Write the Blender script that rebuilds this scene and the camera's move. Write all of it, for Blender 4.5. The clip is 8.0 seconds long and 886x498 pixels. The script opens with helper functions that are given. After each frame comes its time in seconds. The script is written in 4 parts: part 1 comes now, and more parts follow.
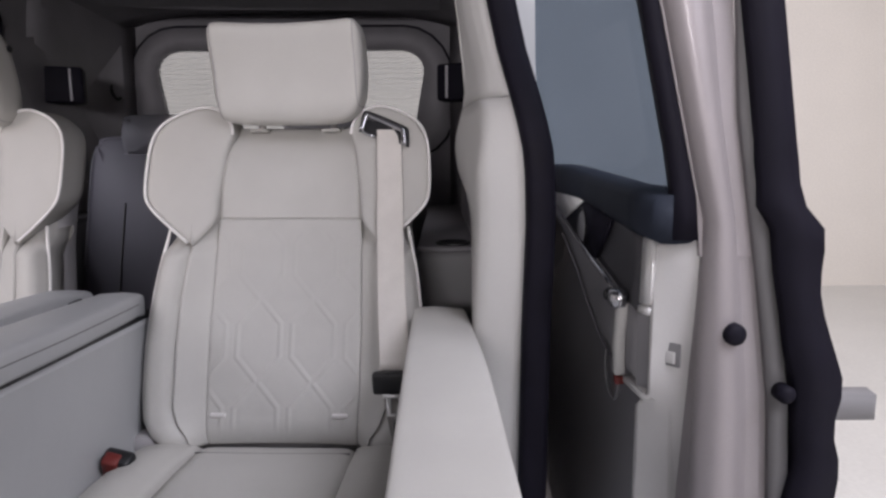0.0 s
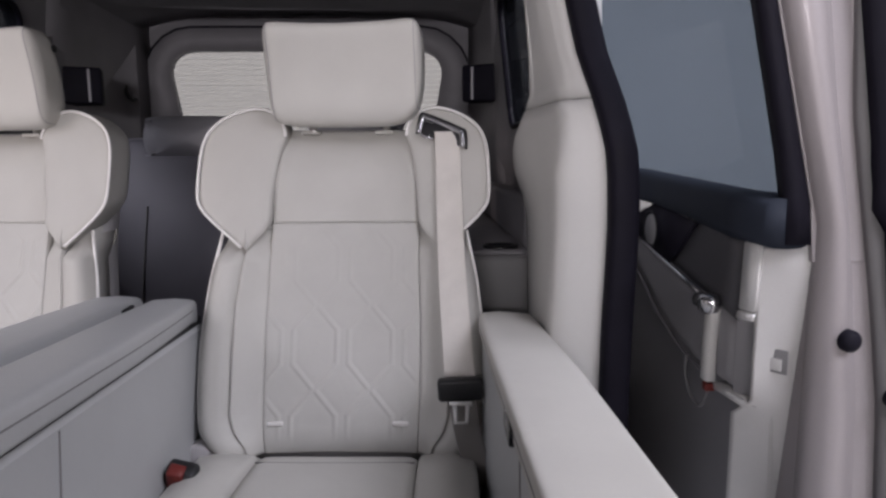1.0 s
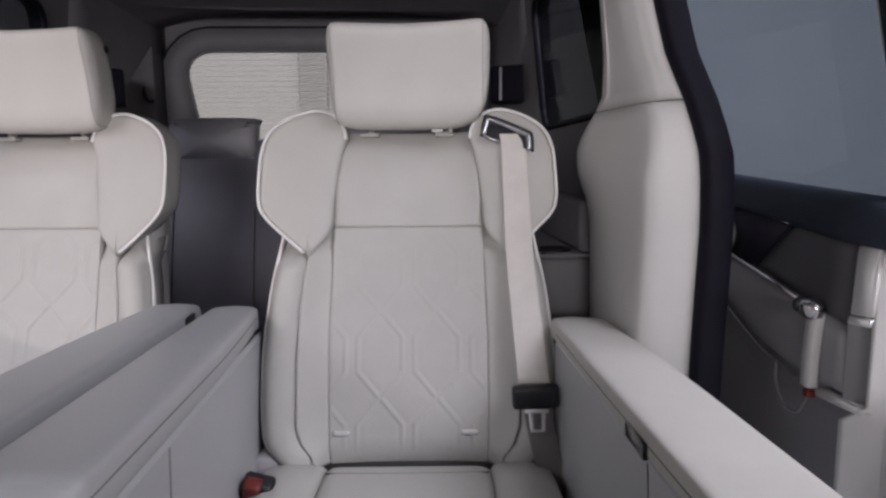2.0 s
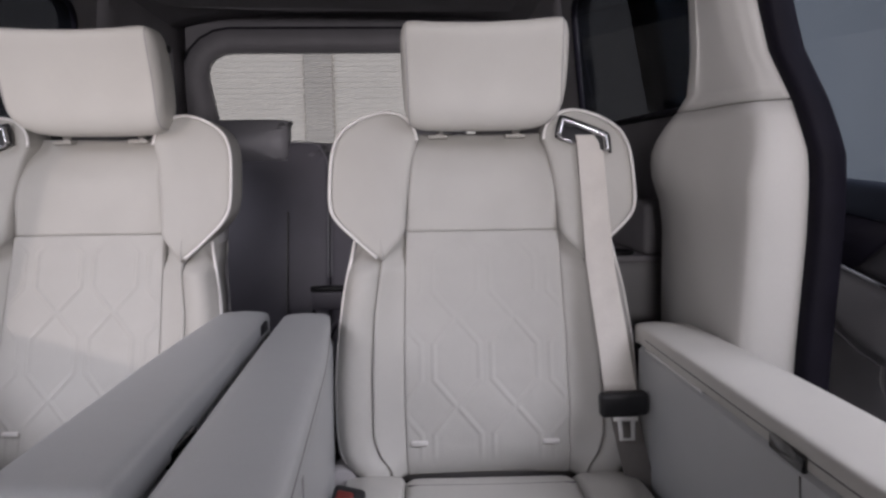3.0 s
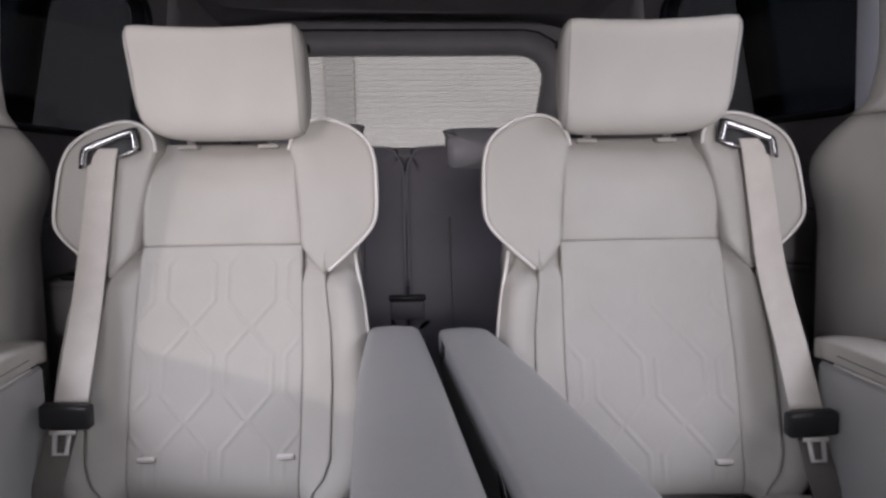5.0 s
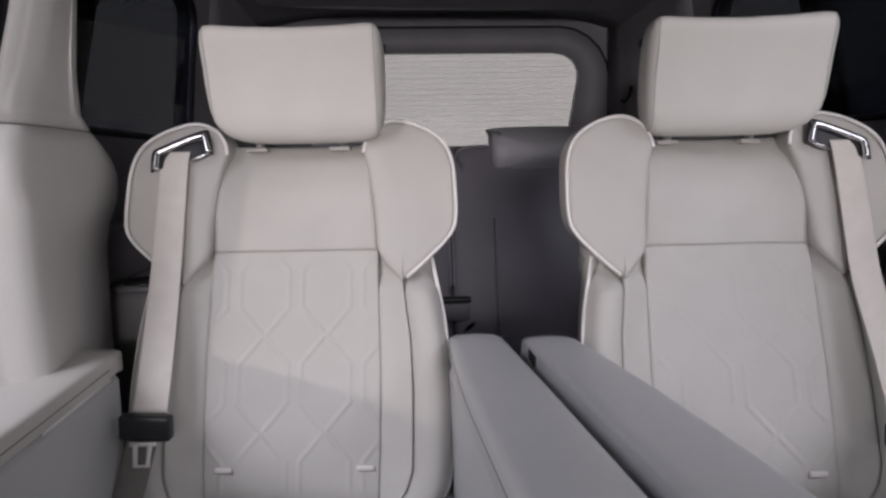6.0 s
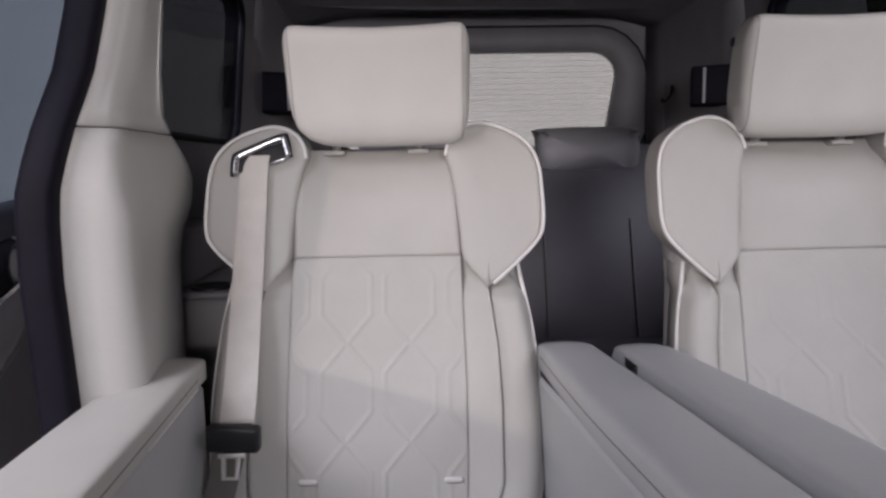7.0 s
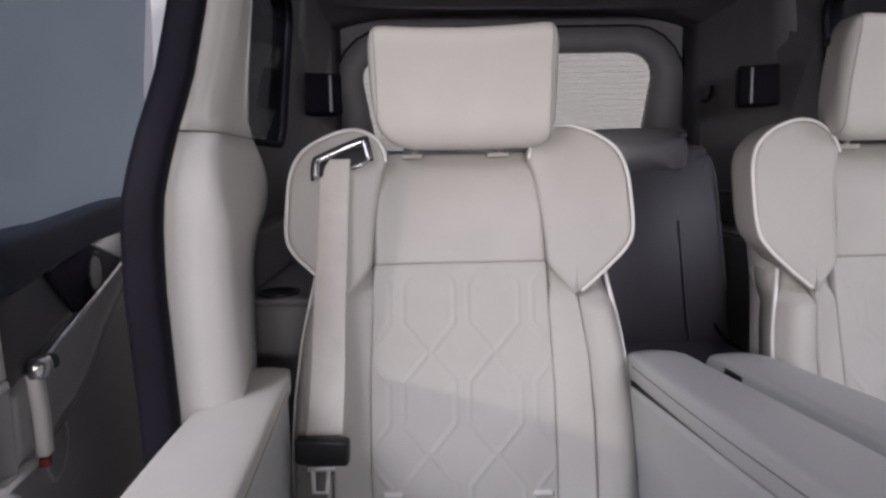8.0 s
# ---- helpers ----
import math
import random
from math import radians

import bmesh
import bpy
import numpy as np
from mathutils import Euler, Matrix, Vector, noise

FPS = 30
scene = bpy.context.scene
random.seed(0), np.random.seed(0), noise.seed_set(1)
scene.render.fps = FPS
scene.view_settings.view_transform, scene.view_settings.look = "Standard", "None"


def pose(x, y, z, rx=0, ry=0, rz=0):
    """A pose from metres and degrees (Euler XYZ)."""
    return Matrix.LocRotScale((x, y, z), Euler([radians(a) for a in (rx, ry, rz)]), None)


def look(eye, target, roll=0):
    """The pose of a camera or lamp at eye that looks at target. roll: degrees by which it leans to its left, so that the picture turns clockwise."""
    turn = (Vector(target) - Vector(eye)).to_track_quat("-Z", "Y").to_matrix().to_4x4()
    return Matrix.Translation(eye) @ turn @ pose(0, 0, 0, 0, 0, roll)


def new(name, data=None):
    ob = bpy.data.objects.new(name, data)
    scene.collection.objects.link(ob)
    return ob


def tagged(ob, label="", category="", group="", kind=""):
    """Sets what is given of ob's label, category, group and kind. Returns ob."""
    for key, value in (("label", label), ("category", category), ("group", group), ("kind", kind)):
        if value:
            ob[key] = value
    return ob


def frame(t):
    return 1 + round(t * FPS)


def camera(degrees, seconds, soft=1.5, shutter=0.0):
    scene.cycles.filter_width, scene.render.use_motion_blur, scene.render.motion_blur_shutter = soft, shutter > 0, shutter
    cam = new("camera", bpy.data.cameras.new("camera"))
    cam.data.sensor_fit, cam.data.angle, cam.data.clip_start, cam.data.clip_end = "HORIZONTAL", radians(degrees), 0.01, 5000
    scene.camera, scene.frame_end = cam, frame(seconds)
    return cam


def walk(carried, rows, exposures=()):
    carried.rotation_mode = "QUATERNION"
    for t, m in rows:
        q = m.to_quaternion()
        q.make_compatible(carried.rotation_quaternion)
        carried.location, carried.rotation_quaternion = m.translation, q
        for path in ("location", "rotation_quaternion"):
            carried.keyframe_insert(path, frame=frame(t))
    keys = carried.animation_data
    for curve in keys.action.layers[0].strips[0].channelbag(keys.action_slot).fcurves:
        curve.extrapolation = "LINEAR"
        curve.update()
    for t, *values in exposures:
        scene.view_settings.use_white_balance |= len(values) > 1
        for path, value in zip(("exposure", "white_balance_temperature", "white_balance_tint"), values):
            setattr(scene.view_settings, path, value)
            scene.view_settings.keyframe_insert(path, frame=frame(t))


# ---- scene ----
cam = camera(70.00, 8.0, soft=2.6)
# seconds, place, yaw, pitch, roll
ROWS = [
    (0.0, 0.7219, 0.0000, 0.9766, -0.227, -7.835, 0.324),
    (0.5, 0.6526, 0.0129, 0.9788, -0.747, -7.798, 0.358),
    (1.0, 0.5808, 0.0242, 0.9803, -1.202, -7.746, 0.372),
    (1.5, 0.5059, 0.0372, 0.9831, -1.709, -7.712, 0.450),
    (3.0, 0.2640, 0.0925, 0.9890, -3.145, -7.567, 0.794),
    (3.5, 0.1812, 0.1135, 0.9886, -3.510, -7.371, 0.873),
    (4.0, 0.1109, 0.1318, 0.9870, -3.845, -7.141, 0.870),
    (4.5, 0.0336, 0.1556, 0.9890, -3.978, -7.040, 0.904),
    (6.0, -0.1706, 0.2207, 1.0095, -3.447, -7.465, 1.042),
    (6.5, -0.2413, 0.2401, 1.0138, -3.163, -7.453, 1.177),
    (7.0, -0.3109, 0.2594, 1.0179, -3.007, -7.464, 1.203),
    (7.5, -0.3832, 0.2790, 1.0225, -2.752, -7.440, 1.254),
    (8.0, -0.4488, 0.2967, 1.0278, -2.677, -7.464, 1.268),
]
walk(cam, [(t, pose(x, y, z, 90 + pitch, roll, yaw)) for t, x, y, z, yaw, pitch, roll in ROWS],
     [(0.0, -0.68, 6150, 19), (0.5, -0.73, 6150, 19), (1.5, -0.70, 6150, 19), (3.0, -0.74, 6180, 19), (8.0, -0.73, 6180, 19)])

# ---- world and lights: a white studio, ceiling light assumed, other lamps added ----
world = bpy.data.worlds.new("studio_air")
scene.world = world
world.use_nodes = True
world.node_tree.nodes["Background"].inputs[0].default_value = (0.95, 0.97, 1.0, 1)
world.node_tree.nodes["Background"].inputs[1].default_value = 0.42


def area_lamp(name, eye, target, sx, sy, watts, color):
    data = bpy.data.lights.new(name, "AREA")
    data.shape, data.size, data.size_y, data.energy, data.color = "RECTANGLE", sx, sy, watts, color
    ob = new(name, data)
    ob.matrix_world = look(eye, target)
    return ob


area_lamp("ceiling_fill", (0, 0.0, 4.6), (0, 0.0, 0), 9, 9, 450, (0.97, 0.98, 1.0))
# front and side lamps are added, unseen, to brighten chairs and door openings
area_lamp("front_fill", (0.05, -2.9, 1.42), (0.05, 1.3, 1.0), 1.1, 0.5, 122, (1.0, 0.96, 0.90))
for sx in (-1, 1):
    area_lamp("side_fill", (sx * 2.7, -1.5, 3.5), (sx * 0.7, 0.9, 0.7), 2.2, 2.0, 235, (0.97, 0.98, 1.0))
# unseen warm lamp, placed by the left chair's shadow edge, narrowed to that chair
lamp = bpy.data.lights.new("key_spot", "SPOT")
lamp.energy, lamp.color, lamp.spot_size, lamp.spot_blend, lamp.shadow_soft_size = 380, (1.0, 0.86, 0.74), radians(9.5), 0.5, 0.10
new("key_spot", lamp).matrix_world = look((-4.1, -3.0, 1.73), (-0.36, 1.30, 0.88))


# ---- materials ----
def material(name, color, rough=0.5, metal=0.0, vary=0.06, scale=6.0, bump=0.05, grain=900.0, coat=0.0, fine=0.04, spec=0.5, wrinkle=0.0):
    m = bpy.data.materials.new(name)
    m.use_nodes = True
    nt = m.node_tree
    b = nt.nodes["Principled BSDF"]
    b.inputs["Roughness"].default_value = rough
    b.inputs["Metallic"].default_value = metal
    b.inputs["Coat Weight"].default_value = coat
    b.inputs["Specular IOR Level"].default_value = spec
    co = nt.nodes.new("ShaderNodeTexCoord")
    n1 = nt.nodes.new("ShaderNodeTexNoise")
    n1.inputs["Scale"].default_value, n1.inputs["Detail"].default_value = scale, 4
    n2 = nt.nodes.new("ShaderNodeTexNoise")
    n2.inputs["Scale"].default_value, n2.inputs["Detail"].default_value = grain, 2
    nt.links.new(co.outputs["Object"], n1.inputs["Vector"])
    nt.links.new(co.outputs["Object"], n2.inputs["Vector"])
    r1 = nt.nodes.new("ShaderNodeMapRange")
    r1.inputs["From Min"].default_value, r1.inputs["From Max"].default_value = 0.3, 0.7
    r1.inputs["To Min"].default_value, r1.inputs["To Max"].default_value = 1 - vary, 1 + vary
    nt.links.new(n1.outputs["Fac"], r1.inputs["Value"])
    r2 = nt.nodes.new("ShaderNodeMapRange")
    r2.inputs["From Min"].default_value, r2.inputs["From Max"].default_value = 0.3, 0.7
    r2.inputs["To Min"].default_value, r2.inputs["To Max"].default_value = 1 - fine, 1 + fine
    nt.links.new(n2.outputs["Fac"], r2.inputs["Value"])
    mul = nt.nodes.new("ShaderNodeMath")
    mul.operation = "MULTIPLY"
    nt.links.new(r1.outputs["Result"], mul.inputs[0])
    nt.links.new(r2.outputs["Result"], mul.inputs[1])
    mix = nt.nodes.new("ShaderNodeVectorMath")
    mix.operation = "SCALE"
    mix.inputs[0].default_value = color
    nt.links.new(mul.outputs[0], mix.inputs["Scale"])
    nt.links.new(mix.outputs[0], b.inputs["Base Color"])
    rr = nt.nodes.new("ShaderNodeMapRange")
    rr.inputs["To Min"].default_value, rr.inputs["To Max"].default_value = max(rough - 0.08, 0.02), min(rough + 0.08, 1)
    nt.links.new(n1.outputs["Fac"], rr.inputs["Value"])
    nt.links.new(rr.outputs["Result"], b.inputs["Roughness"])
    if bump:
        bp = nt.nodes.new("ShaderNodeBump")
        bp.inputs["Strength"].default_value, bp.inputs["Distance"].default_value = bump, 0.001
        nt.links.new(n2.outputs["Fac"], bp.inputs["Height"])
        nt.links.new(bp.outputs["Normal"], b.inputs["Normal"])
        if wrinkle:
            n3 = nt.nodes.new("ShaderNodeTexNoise")
            n3.inputs["Scale"].default_value, n3.inputs["Detail"].default_value, n3.inputs["Distortion"].default_value = 16, 3, 0.6
            nt.links.new(co.outputs["Object"], n3.inputs["Vector"])
            b2 = nt.nodes.new("ShaderNodeBump")
            b2.inputs["Strength"].default_value, b2.inputs["Distance"].default_value = wrinkle, 0.006
            nt.links.new(n3.outputs["Fac"], b2.inputs["Height"])
            nt.links.new(b2.outputs["Normal"], bp.inputs["Normal"])
    return m


def glass_material(name, tint, mixfac, rough=0.02):
    m = bpy.data.materials.new(name)
    m.use_nodes = True
    nt = m.node_tree
    nt.nodes.remove(nt.nodes["Principled BSDF"])
    tr = nt.nodes.new("ShaderNodeBsdfTransparent")
    tr.inputs["Color"].default_value = (*tint, 1)
    gl = nt.nodes.new("ShaderNodeBsdfGlossy")
    gl.inputs["Roughness"].default_value = rough
    fr = nt.nodes.new("ShaderNodeFresnel")
    fr.inputs["IOR"].default_value = 1.5
    mul = nt.nodes.new("ShaderNodeMath")
    mul.operation = "MULTIPLY"
    mul.inputs[1].default_value = mixfac
    mx = nt.nodes.new("ShaderNodeMixShader")
    nt.links.new(fr.outputs[0], mul.inputs[0])
    nt.links.new(mul.outputs[0], mx.inputs["Fac"])
    nt.links.new(tr.outputs[0], mx.inputs[1])
    nt.links.new(gl.outputs[0], mx.inputs[2])
    nt.links.new(mx.outputs[0], nt.nodes["Material Output"].inputs["Surface"])
    return m


LEATHER = material("pale_leather", (0.515, 0.502, 0.474), 0.48, vary=0.035, scale=9, bump=0.14, grain=1400, wrinkle=0.22, spec=0.25)
# seat leather made lighter, so the headrests' stronger light is in their colour
LITLEATHER = material("lightened_headrest_leather", (0.60, 0.585, 0.552), 0.45, vary=0.03, scale=9, bump=0.10, grain=1400, wrinkle=0.14, spec=0.3)
SUEDE = material("pale_perforated_leather", (0.49, 0.478, 0.452), 0.58, vary=0.035, scale=14, bump=0.2, grain=1900, fine=0.07, wrinkle=0.16)
PIPING = material("white_piping", (0.84, 0.82, 0.80), 0.45, vary=0.03, bump=0.05)
THREAD = material("grey_seam", (0.20, 0.19, 0.19), 0.8, vary=0.05)
SHELL = material("grey_seat_side", (0.37, 0.355, 0.36), 0.55, vary=0.04, bump=0.1)
CONSOLE = material("grey_soft_console", (0.445, 0.452, 0.458), 0.42, vary=0.035, bump=0.08, wrinkle=0.15, spec=0.6)
# darkened copy of the beige webbing: shade put into the colour
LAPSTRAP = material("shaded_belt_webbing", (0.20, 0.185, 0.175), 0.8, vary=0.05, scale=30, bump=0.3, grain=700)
# grey raised well above the slate seats; light on the headrests is painted in
LIFTEDGREY = material("lightened_grey_leather", (0.44, 0.43, 0.46), 0.5, vary=0.05, scale=8, bump=0.12)
STRAP = material("beige_belt_webbing", (0.64, 0.605, 0.565), 0.75, vary=0.04, scale=30, bump=0.3, grain=700)
BLACK = material("black_plastic", (0.012, 0.012, 0.014), 0.42, vary=0.1)
GLOSS = material("gloss_black_panel", (0.006, 0.006, 0.007), 0.22, vary=0.1, bump=0.0, coat=0.6)
RUBBER = material("navy_black_rubber", (0.010, 0.009, 0.015), 0.6, vary=0.15, scale=20, bump=0.1, spec=0.1)
CHROME = material("polished_chrome", (0.62, 0.62, 0.64), 0.22, 1.0, vary=0.04, bump=0.0)
STEEL = material("belt_tongue_steel", (0.80, 0.79, 0.78), 0.4, 0.35, vary=0.05)
RED = material("red_button", (0.15, 0.018, 0.014), 0.45, vary=0.05)
TAG = material("white_tag", (0.72, 0.70, 0.68), 0.5, vary=0.04)
HEADLINER = material("charcoal_headliner", (0.185, 0.177, 0.190), 0.95, vary=0.08, scale=5, bump=0.3, grain=500)
DTRIM = material("charcoal_trim", (0.215, 0.206, 0.220), 0.65, vary=0.08, scale=8, bump=0.12)
MTRIM = material("grey_lower_trim", (0.20, 0.195, 0.20), 0.6, vary=0.06, scale=8, bump=0.1)
PILLAR = material("ivory_pillar_trim", (0.585, 0.575, 0.557), 0.6, vary=0.03, scale=6, bump=0.08)
DARKSEAT = material("slate_leather", (0.165, 0.155, 0.182), 0.5, vary=0.06, scale=8, bump=0.12)
DARKPIPE = material("slate_piping", (0.30, 0.29, 0.32), 0.5, vary=0.05)
CARPET = material("charcoal_carpet", (0.03, 0.03, 0.033), 1.0, vary=0.2, scale=20, bump=0.5, grain=400)
BELTLINE = material("midnight_door_top", (0.018, 0.022, 0.033), 0.6, vary=0.1, scale=12, bump=0.15, spec=0.14)
DOORTRIM = material("grey_door_trim", (0.27, 0.262, 0.272), 0.55, vary=0.05, bump=0.1)
DOOREDGE = material("ivory_door_edge", (0.60, 0.59, 0.58), 0.42, vary=0.04, bump=0.03)
INLAY = material("satin_charcoal_inlay", (0.055, 0.053, 0.060), 0.5, vary=0.05, bump=0.06)
PAINT = material("champagne_paint", (0.31, 0.283, 0.288), 0.52, 0.3, vary=0.03, bump=0.02, coat=0.1)
WEATHER = material("grey_weatherstrip", (0.13, 0.125, 0.125), 0.6, vary=0.08)
WALL = material("warm_white_wall", (0.83, 0.785, 0.72), 0.9, vary=0.02, scale=1.5, bump=0.05, grain=60)
STUDIOFLOOR = material("pale_grey_floor", (0.66, 0.65, 0.62), 0.45, vary=0.04, scale=2, bump=0.03, grain=40)
COLUMN = material("greyish_column", (0.60, 0.565, 0.52), 0.9, vary=0.02, scale=2, bump=0.03, grain=60)
GLASS_SIDE = glass_material("tinted_side_glass", (0.42, 0.475, 0.545), 0.04, 0.3)
GLASS_QUARTER = glass_material("dark_quarter_glass", (0.15, 0.16, 0.175), 0.10)
GLASS_REAR = glass_material("rear_glass", (0.71, 0.725, 0.73), 0.008)
HEATER = material("heater_wire", (0.72, 0.71, 0.69), 0.6, vary=0.02)


# ---- building helpers ----
def part(name, bm, mat, parent=None, label="", smooth=True):
    me = bpy.data.meshes.new(name)
    bmesh.ops.recalc_face_normals(bm, faces=bm.faces)
    bm.to_mesh(me)
    bm.free()
    me.materials.append(mat)
    if smooth:
        me.polygons.foreach_set("use_smooth", [True] * len(me.polygons))
    ob = new(name, me)
    if parent is not None:
        ob.parent = parent
    if label:
        ob["label"] = label
    return ob


def thing(name, m, label, category, group="", kind=""):
    ob = new(name)
    ob.matrix_world = m
    ob.empty_display_size = 0.1
    return tagged(ob, label, category, group, kind)


def lerp_table(table, z):
    return float(np.interp(z, [a for a, b in table], [b for a, b in table]))


def spline(pts, n, closed=False):
    """Catmull-Rom through the points, n samples a span."""
    pts = [Vector(p) for p in pts]
    out, k = [], len(pts)
    for i in range(k if closed else k - 1):
        if closed:
            p0, p1, p2, p3 = pts[i - 1], pts[i], pts[(i + 1) % k], pts[(i + 2) % k]
        else:
            p0, p1, p2, p3 = pts[max(i - 1, 0)], pts[i], pts[i + 1], pts[min(i + 2, k - 1)]
        for j in range(n):
            t = j / n
            out.append(0.5 * (2 * p1 + (p2 - p0) * t + (2 * p0 - 5 * p1 + 4 * p2 - p3) * t * t + (3 * p1 - p0 - 3 * p2 + p3) * t ** 3))
    if not closed:
        out.append(pts[-1])
    return out


def grid_mesh(rows, close_u=False):
    """A sheet from rows of points."""
    bm = bmesh.new()
    vs = [[bm.verts.new(p) for p in r] for r in rows]
    for a, b in zip(vs, vs[1:]):
        n = len(a)
        for i in range(n if close_u else n - 1):
            q = [a[i], a[(i + 1) % n], b[(i + 1) % n], b[i]]
            bm.faces.new(q)
    return bm, vs


def skirted(rows, back):
    """A sheet whose four edges run on backwards by the vector back, and that is closed behind."""
    back = Vector(back)
    rows = [[Vector(p) for p in r] for r in rows]
    rows = [[r[0] + back] + r + [r[-1] + back] for r in rows]
    rows = [[p + back for p in rows[0]]] + rows + [[p + back for p in rows[-1]]]
    rows[0][0], rows[0][-1] = rows[1][0].copy(), rows[1][-1].copy()
    rows[-1][0], rows[-1][-1] = rows[-2][0].copy(), rows[-2][-1].copy()
    bm, vs = grid_mesh(rows)
    bmesh.ops.remove_doubles(bm, verts=bm.verts, dist=1e-5)
    edges = [e for e in bm.edges if e.is_boundary]
    if edges:
        bmesh.ops.contextual_create(bm, geom=edges)
    return bm


def loft(sections):
    """Closed cross sections joined into a solid with capped ends."""
    bm, vs = grid_mesh(sections, True)
    bm.faces.new(vs[0])
    bm.faces.new(vs[-1])
    return bm


def tube(pts, r, n=8):
    """A round bar along the points."""
    pts = [Vector(p) for p in pts]
    secs, up = [], Vector((0, 0, 1))
    for i, p in enumerate(pts):
        t = (pts[min(i + 1, len(pts) - 1)] - pts[max(i - 1, 0)]).normalized()
        a = t.cross(up)
        if a.length < 0.05:
            a = t.cross(Vector((0, 1, 0)))
        a.normalize()
        b = t.cross(a)
        secs.append([p + r * (math.cos(2 * math.pi * k / n) * a + math.sin(2 * math.pi * k / n) * b) for k in range(n)])
    return loft(secs)


def ribbon(pts, widths, thick, side=(1, 0, 0)):
    """A flat band along the points, with its width along side."""
    secs = []
    pts = [Vector(p) for p in pts]
    side = Vector(side)
    for i, p in enumerate(pts):
        t = (pts[min(i + 1, len(pts) - 1)] - pts[max(i - 1, 0)]).normalized()
        nrm = side.cross(t).normalized()
        w = widths[i] if isinstance(widths, (list, tuple)) else widths
        h = thick / 2
        secs.append([p - side * w / 2 - nrm * h * 0.4, p - side * w * 0.46 - nrm * h, p + side * w * 0.46 - nrm * h, p + side * w / 2 - nrm * h * 0.4,
                     p + side * w / 2 + nrm * h * 0.4, p + side * w * 0.46 + nrm * h, p - side * w * 0.46 + nrm * h, p - side * w / 2 + nrm * h * 0.4])
    return loft(secs)


def box(x0, x1, y0, y1, z0, z1, bevel=0.004, seg=2):
    bm = bmesh.new()
    bmesh.ops.create_cube(bm, size=1, matrix=Matrix.LocRotScale(((x0 + x1) / 2, (y0 + y1) / 2, (z0 + z1) / 2), None, (x1 - x0, y1 - y0, z1 - z0)))
    if bevel:
        bmesh.ops.bevel(bm, geom=list(bm.edges), offset=bevel, segments=seg, affect="EDGES", profile=0.5)
    return bm


def disc(center, axis, r, depth, n=24, bevel=0.002):
    axis = Vector(axis).normalized()
    m = Matrix.Translation(center) @ axis.to_track_quat("Z", "Y").to_matrix().to_4x4()
    prof = [(0.001, depth / 2), (r - bevel, depth / 2), (r, depth / 2 - bevel), (r, -depth / 2)]
    return loft([[m @ Vector((rr * math.cos(2 * math.pi * k / n), rr * math.sin(2 * math.pi * k / n), zz)) for k in range(n)] for rr, zz in prof])


def pillow(outline, depth_at, puff, edge, back, rings=9, smooth=25):
    """A padded body from a closed outline of (s, z): rounded front edge of radius edge, puffed front, straight side of length back.
    depth_at(s, z) gives the y of the front's rim."""
    c = sum((Vector((s, z)) for s, z in outline), Vector((0, 0))) / len(outline)
    pts = [Vector(p) for p in outline]
    n = len(pts)
    nor = []
    for i in range(n):
        t = pts[(i + 2) % n] - pts[i - 2]
        q = Vector((t.y, -t.x)).normalized()
        if q.dot(pts[i] - c) < 0:
            q = -q
        nor.append(q)
    rows = []
    rows.append([Vector((p.x, depth_at(p.x, p.y) + edge + back, p.y)) for p in (pts[i] - nor[i] * edge * 0.7 for i in range(n))])
    rows.append([Vector((p.x, depth_at(p.x, p.y) + edge + back * 0.75, p.y)) for p in pts])
    rows.append([Vector((p.x, depth_at(p.x, p.y) + edge, p.y)) for p in pts])
    for k in (1, 2, 3):
        a = k / 3 * math.pi / 2
        row = []
        for i in range(n):
            p = pts[i] - nor[i] * edge * (1 - math.cos(a))
            row.append(Vector((p.x, depth_at(p.x, p.y) + edge * (1 - math.sin(a)), p.y)))
        rows.append(row)
    for k in range(1, rings):
        f = 1 - k / rings
        row = []
        for i in range(n):
            p = c + (pts[i] - nor[i] * edge - c) * f
            row.append(Vector((p.x, depth_at(p.x, p.y) - puff * (1 - f ** 2.4), p.y)))
        rows.append(row)
    bm, vs = grid_mesh(rows, True)
    m = bm.verts.new((c.x, depth_at(c.x, c.y) - puff, c.y))
    for i in range(n):
        bm.faces.new([vs[-1][i], vs[-1][(i + 1) % n], m])
    bm.faces.new(vs[0])
    inner = [v for r in vs[6:] for v in r] + [m]
    for _ in range(smooth):
        bmesh.ops.smooth_vert(bm, verts=inner, factor=0.5, use_axis_x=True, use_axis_y=True, use_axis_z=True)
    return bm


# ---- captain chairs ----
def back_y(z):
    y = 0.3125 * (z - 0.86)
    if z > 0.95:
        y += 4.5 * (z - 0.95) ** 2
    if z < 0.47:
        y += 6.0 * (0.47 - z) ** 2
    return y


E1 = [(0.40, 0.150), (0.53, 0.154), (0.64, 0.155), (0.75, 0.152), (0.86, 0.150), (0.915, 0.146), (0.97, 0.1405), (1.05, 0.131)]
E2 = [(0.40, 0.172), (0.445, 0.18), (0.47, 0.20), (0.50, 0.211), (0.62, 0.213), (0.71, 0.209), (0.81, 0.196), (0.86, 0.151)]
E3 = [(0.40, 0.215), (0.425, 0.235), (0.445, 0.257), (0.476, 0.272), (0.53, 0.277), (0.60, 0.279), (0.67, 0.275), (0.755, 0.265), (0.83, 0.249), (0.90, 0.238)]
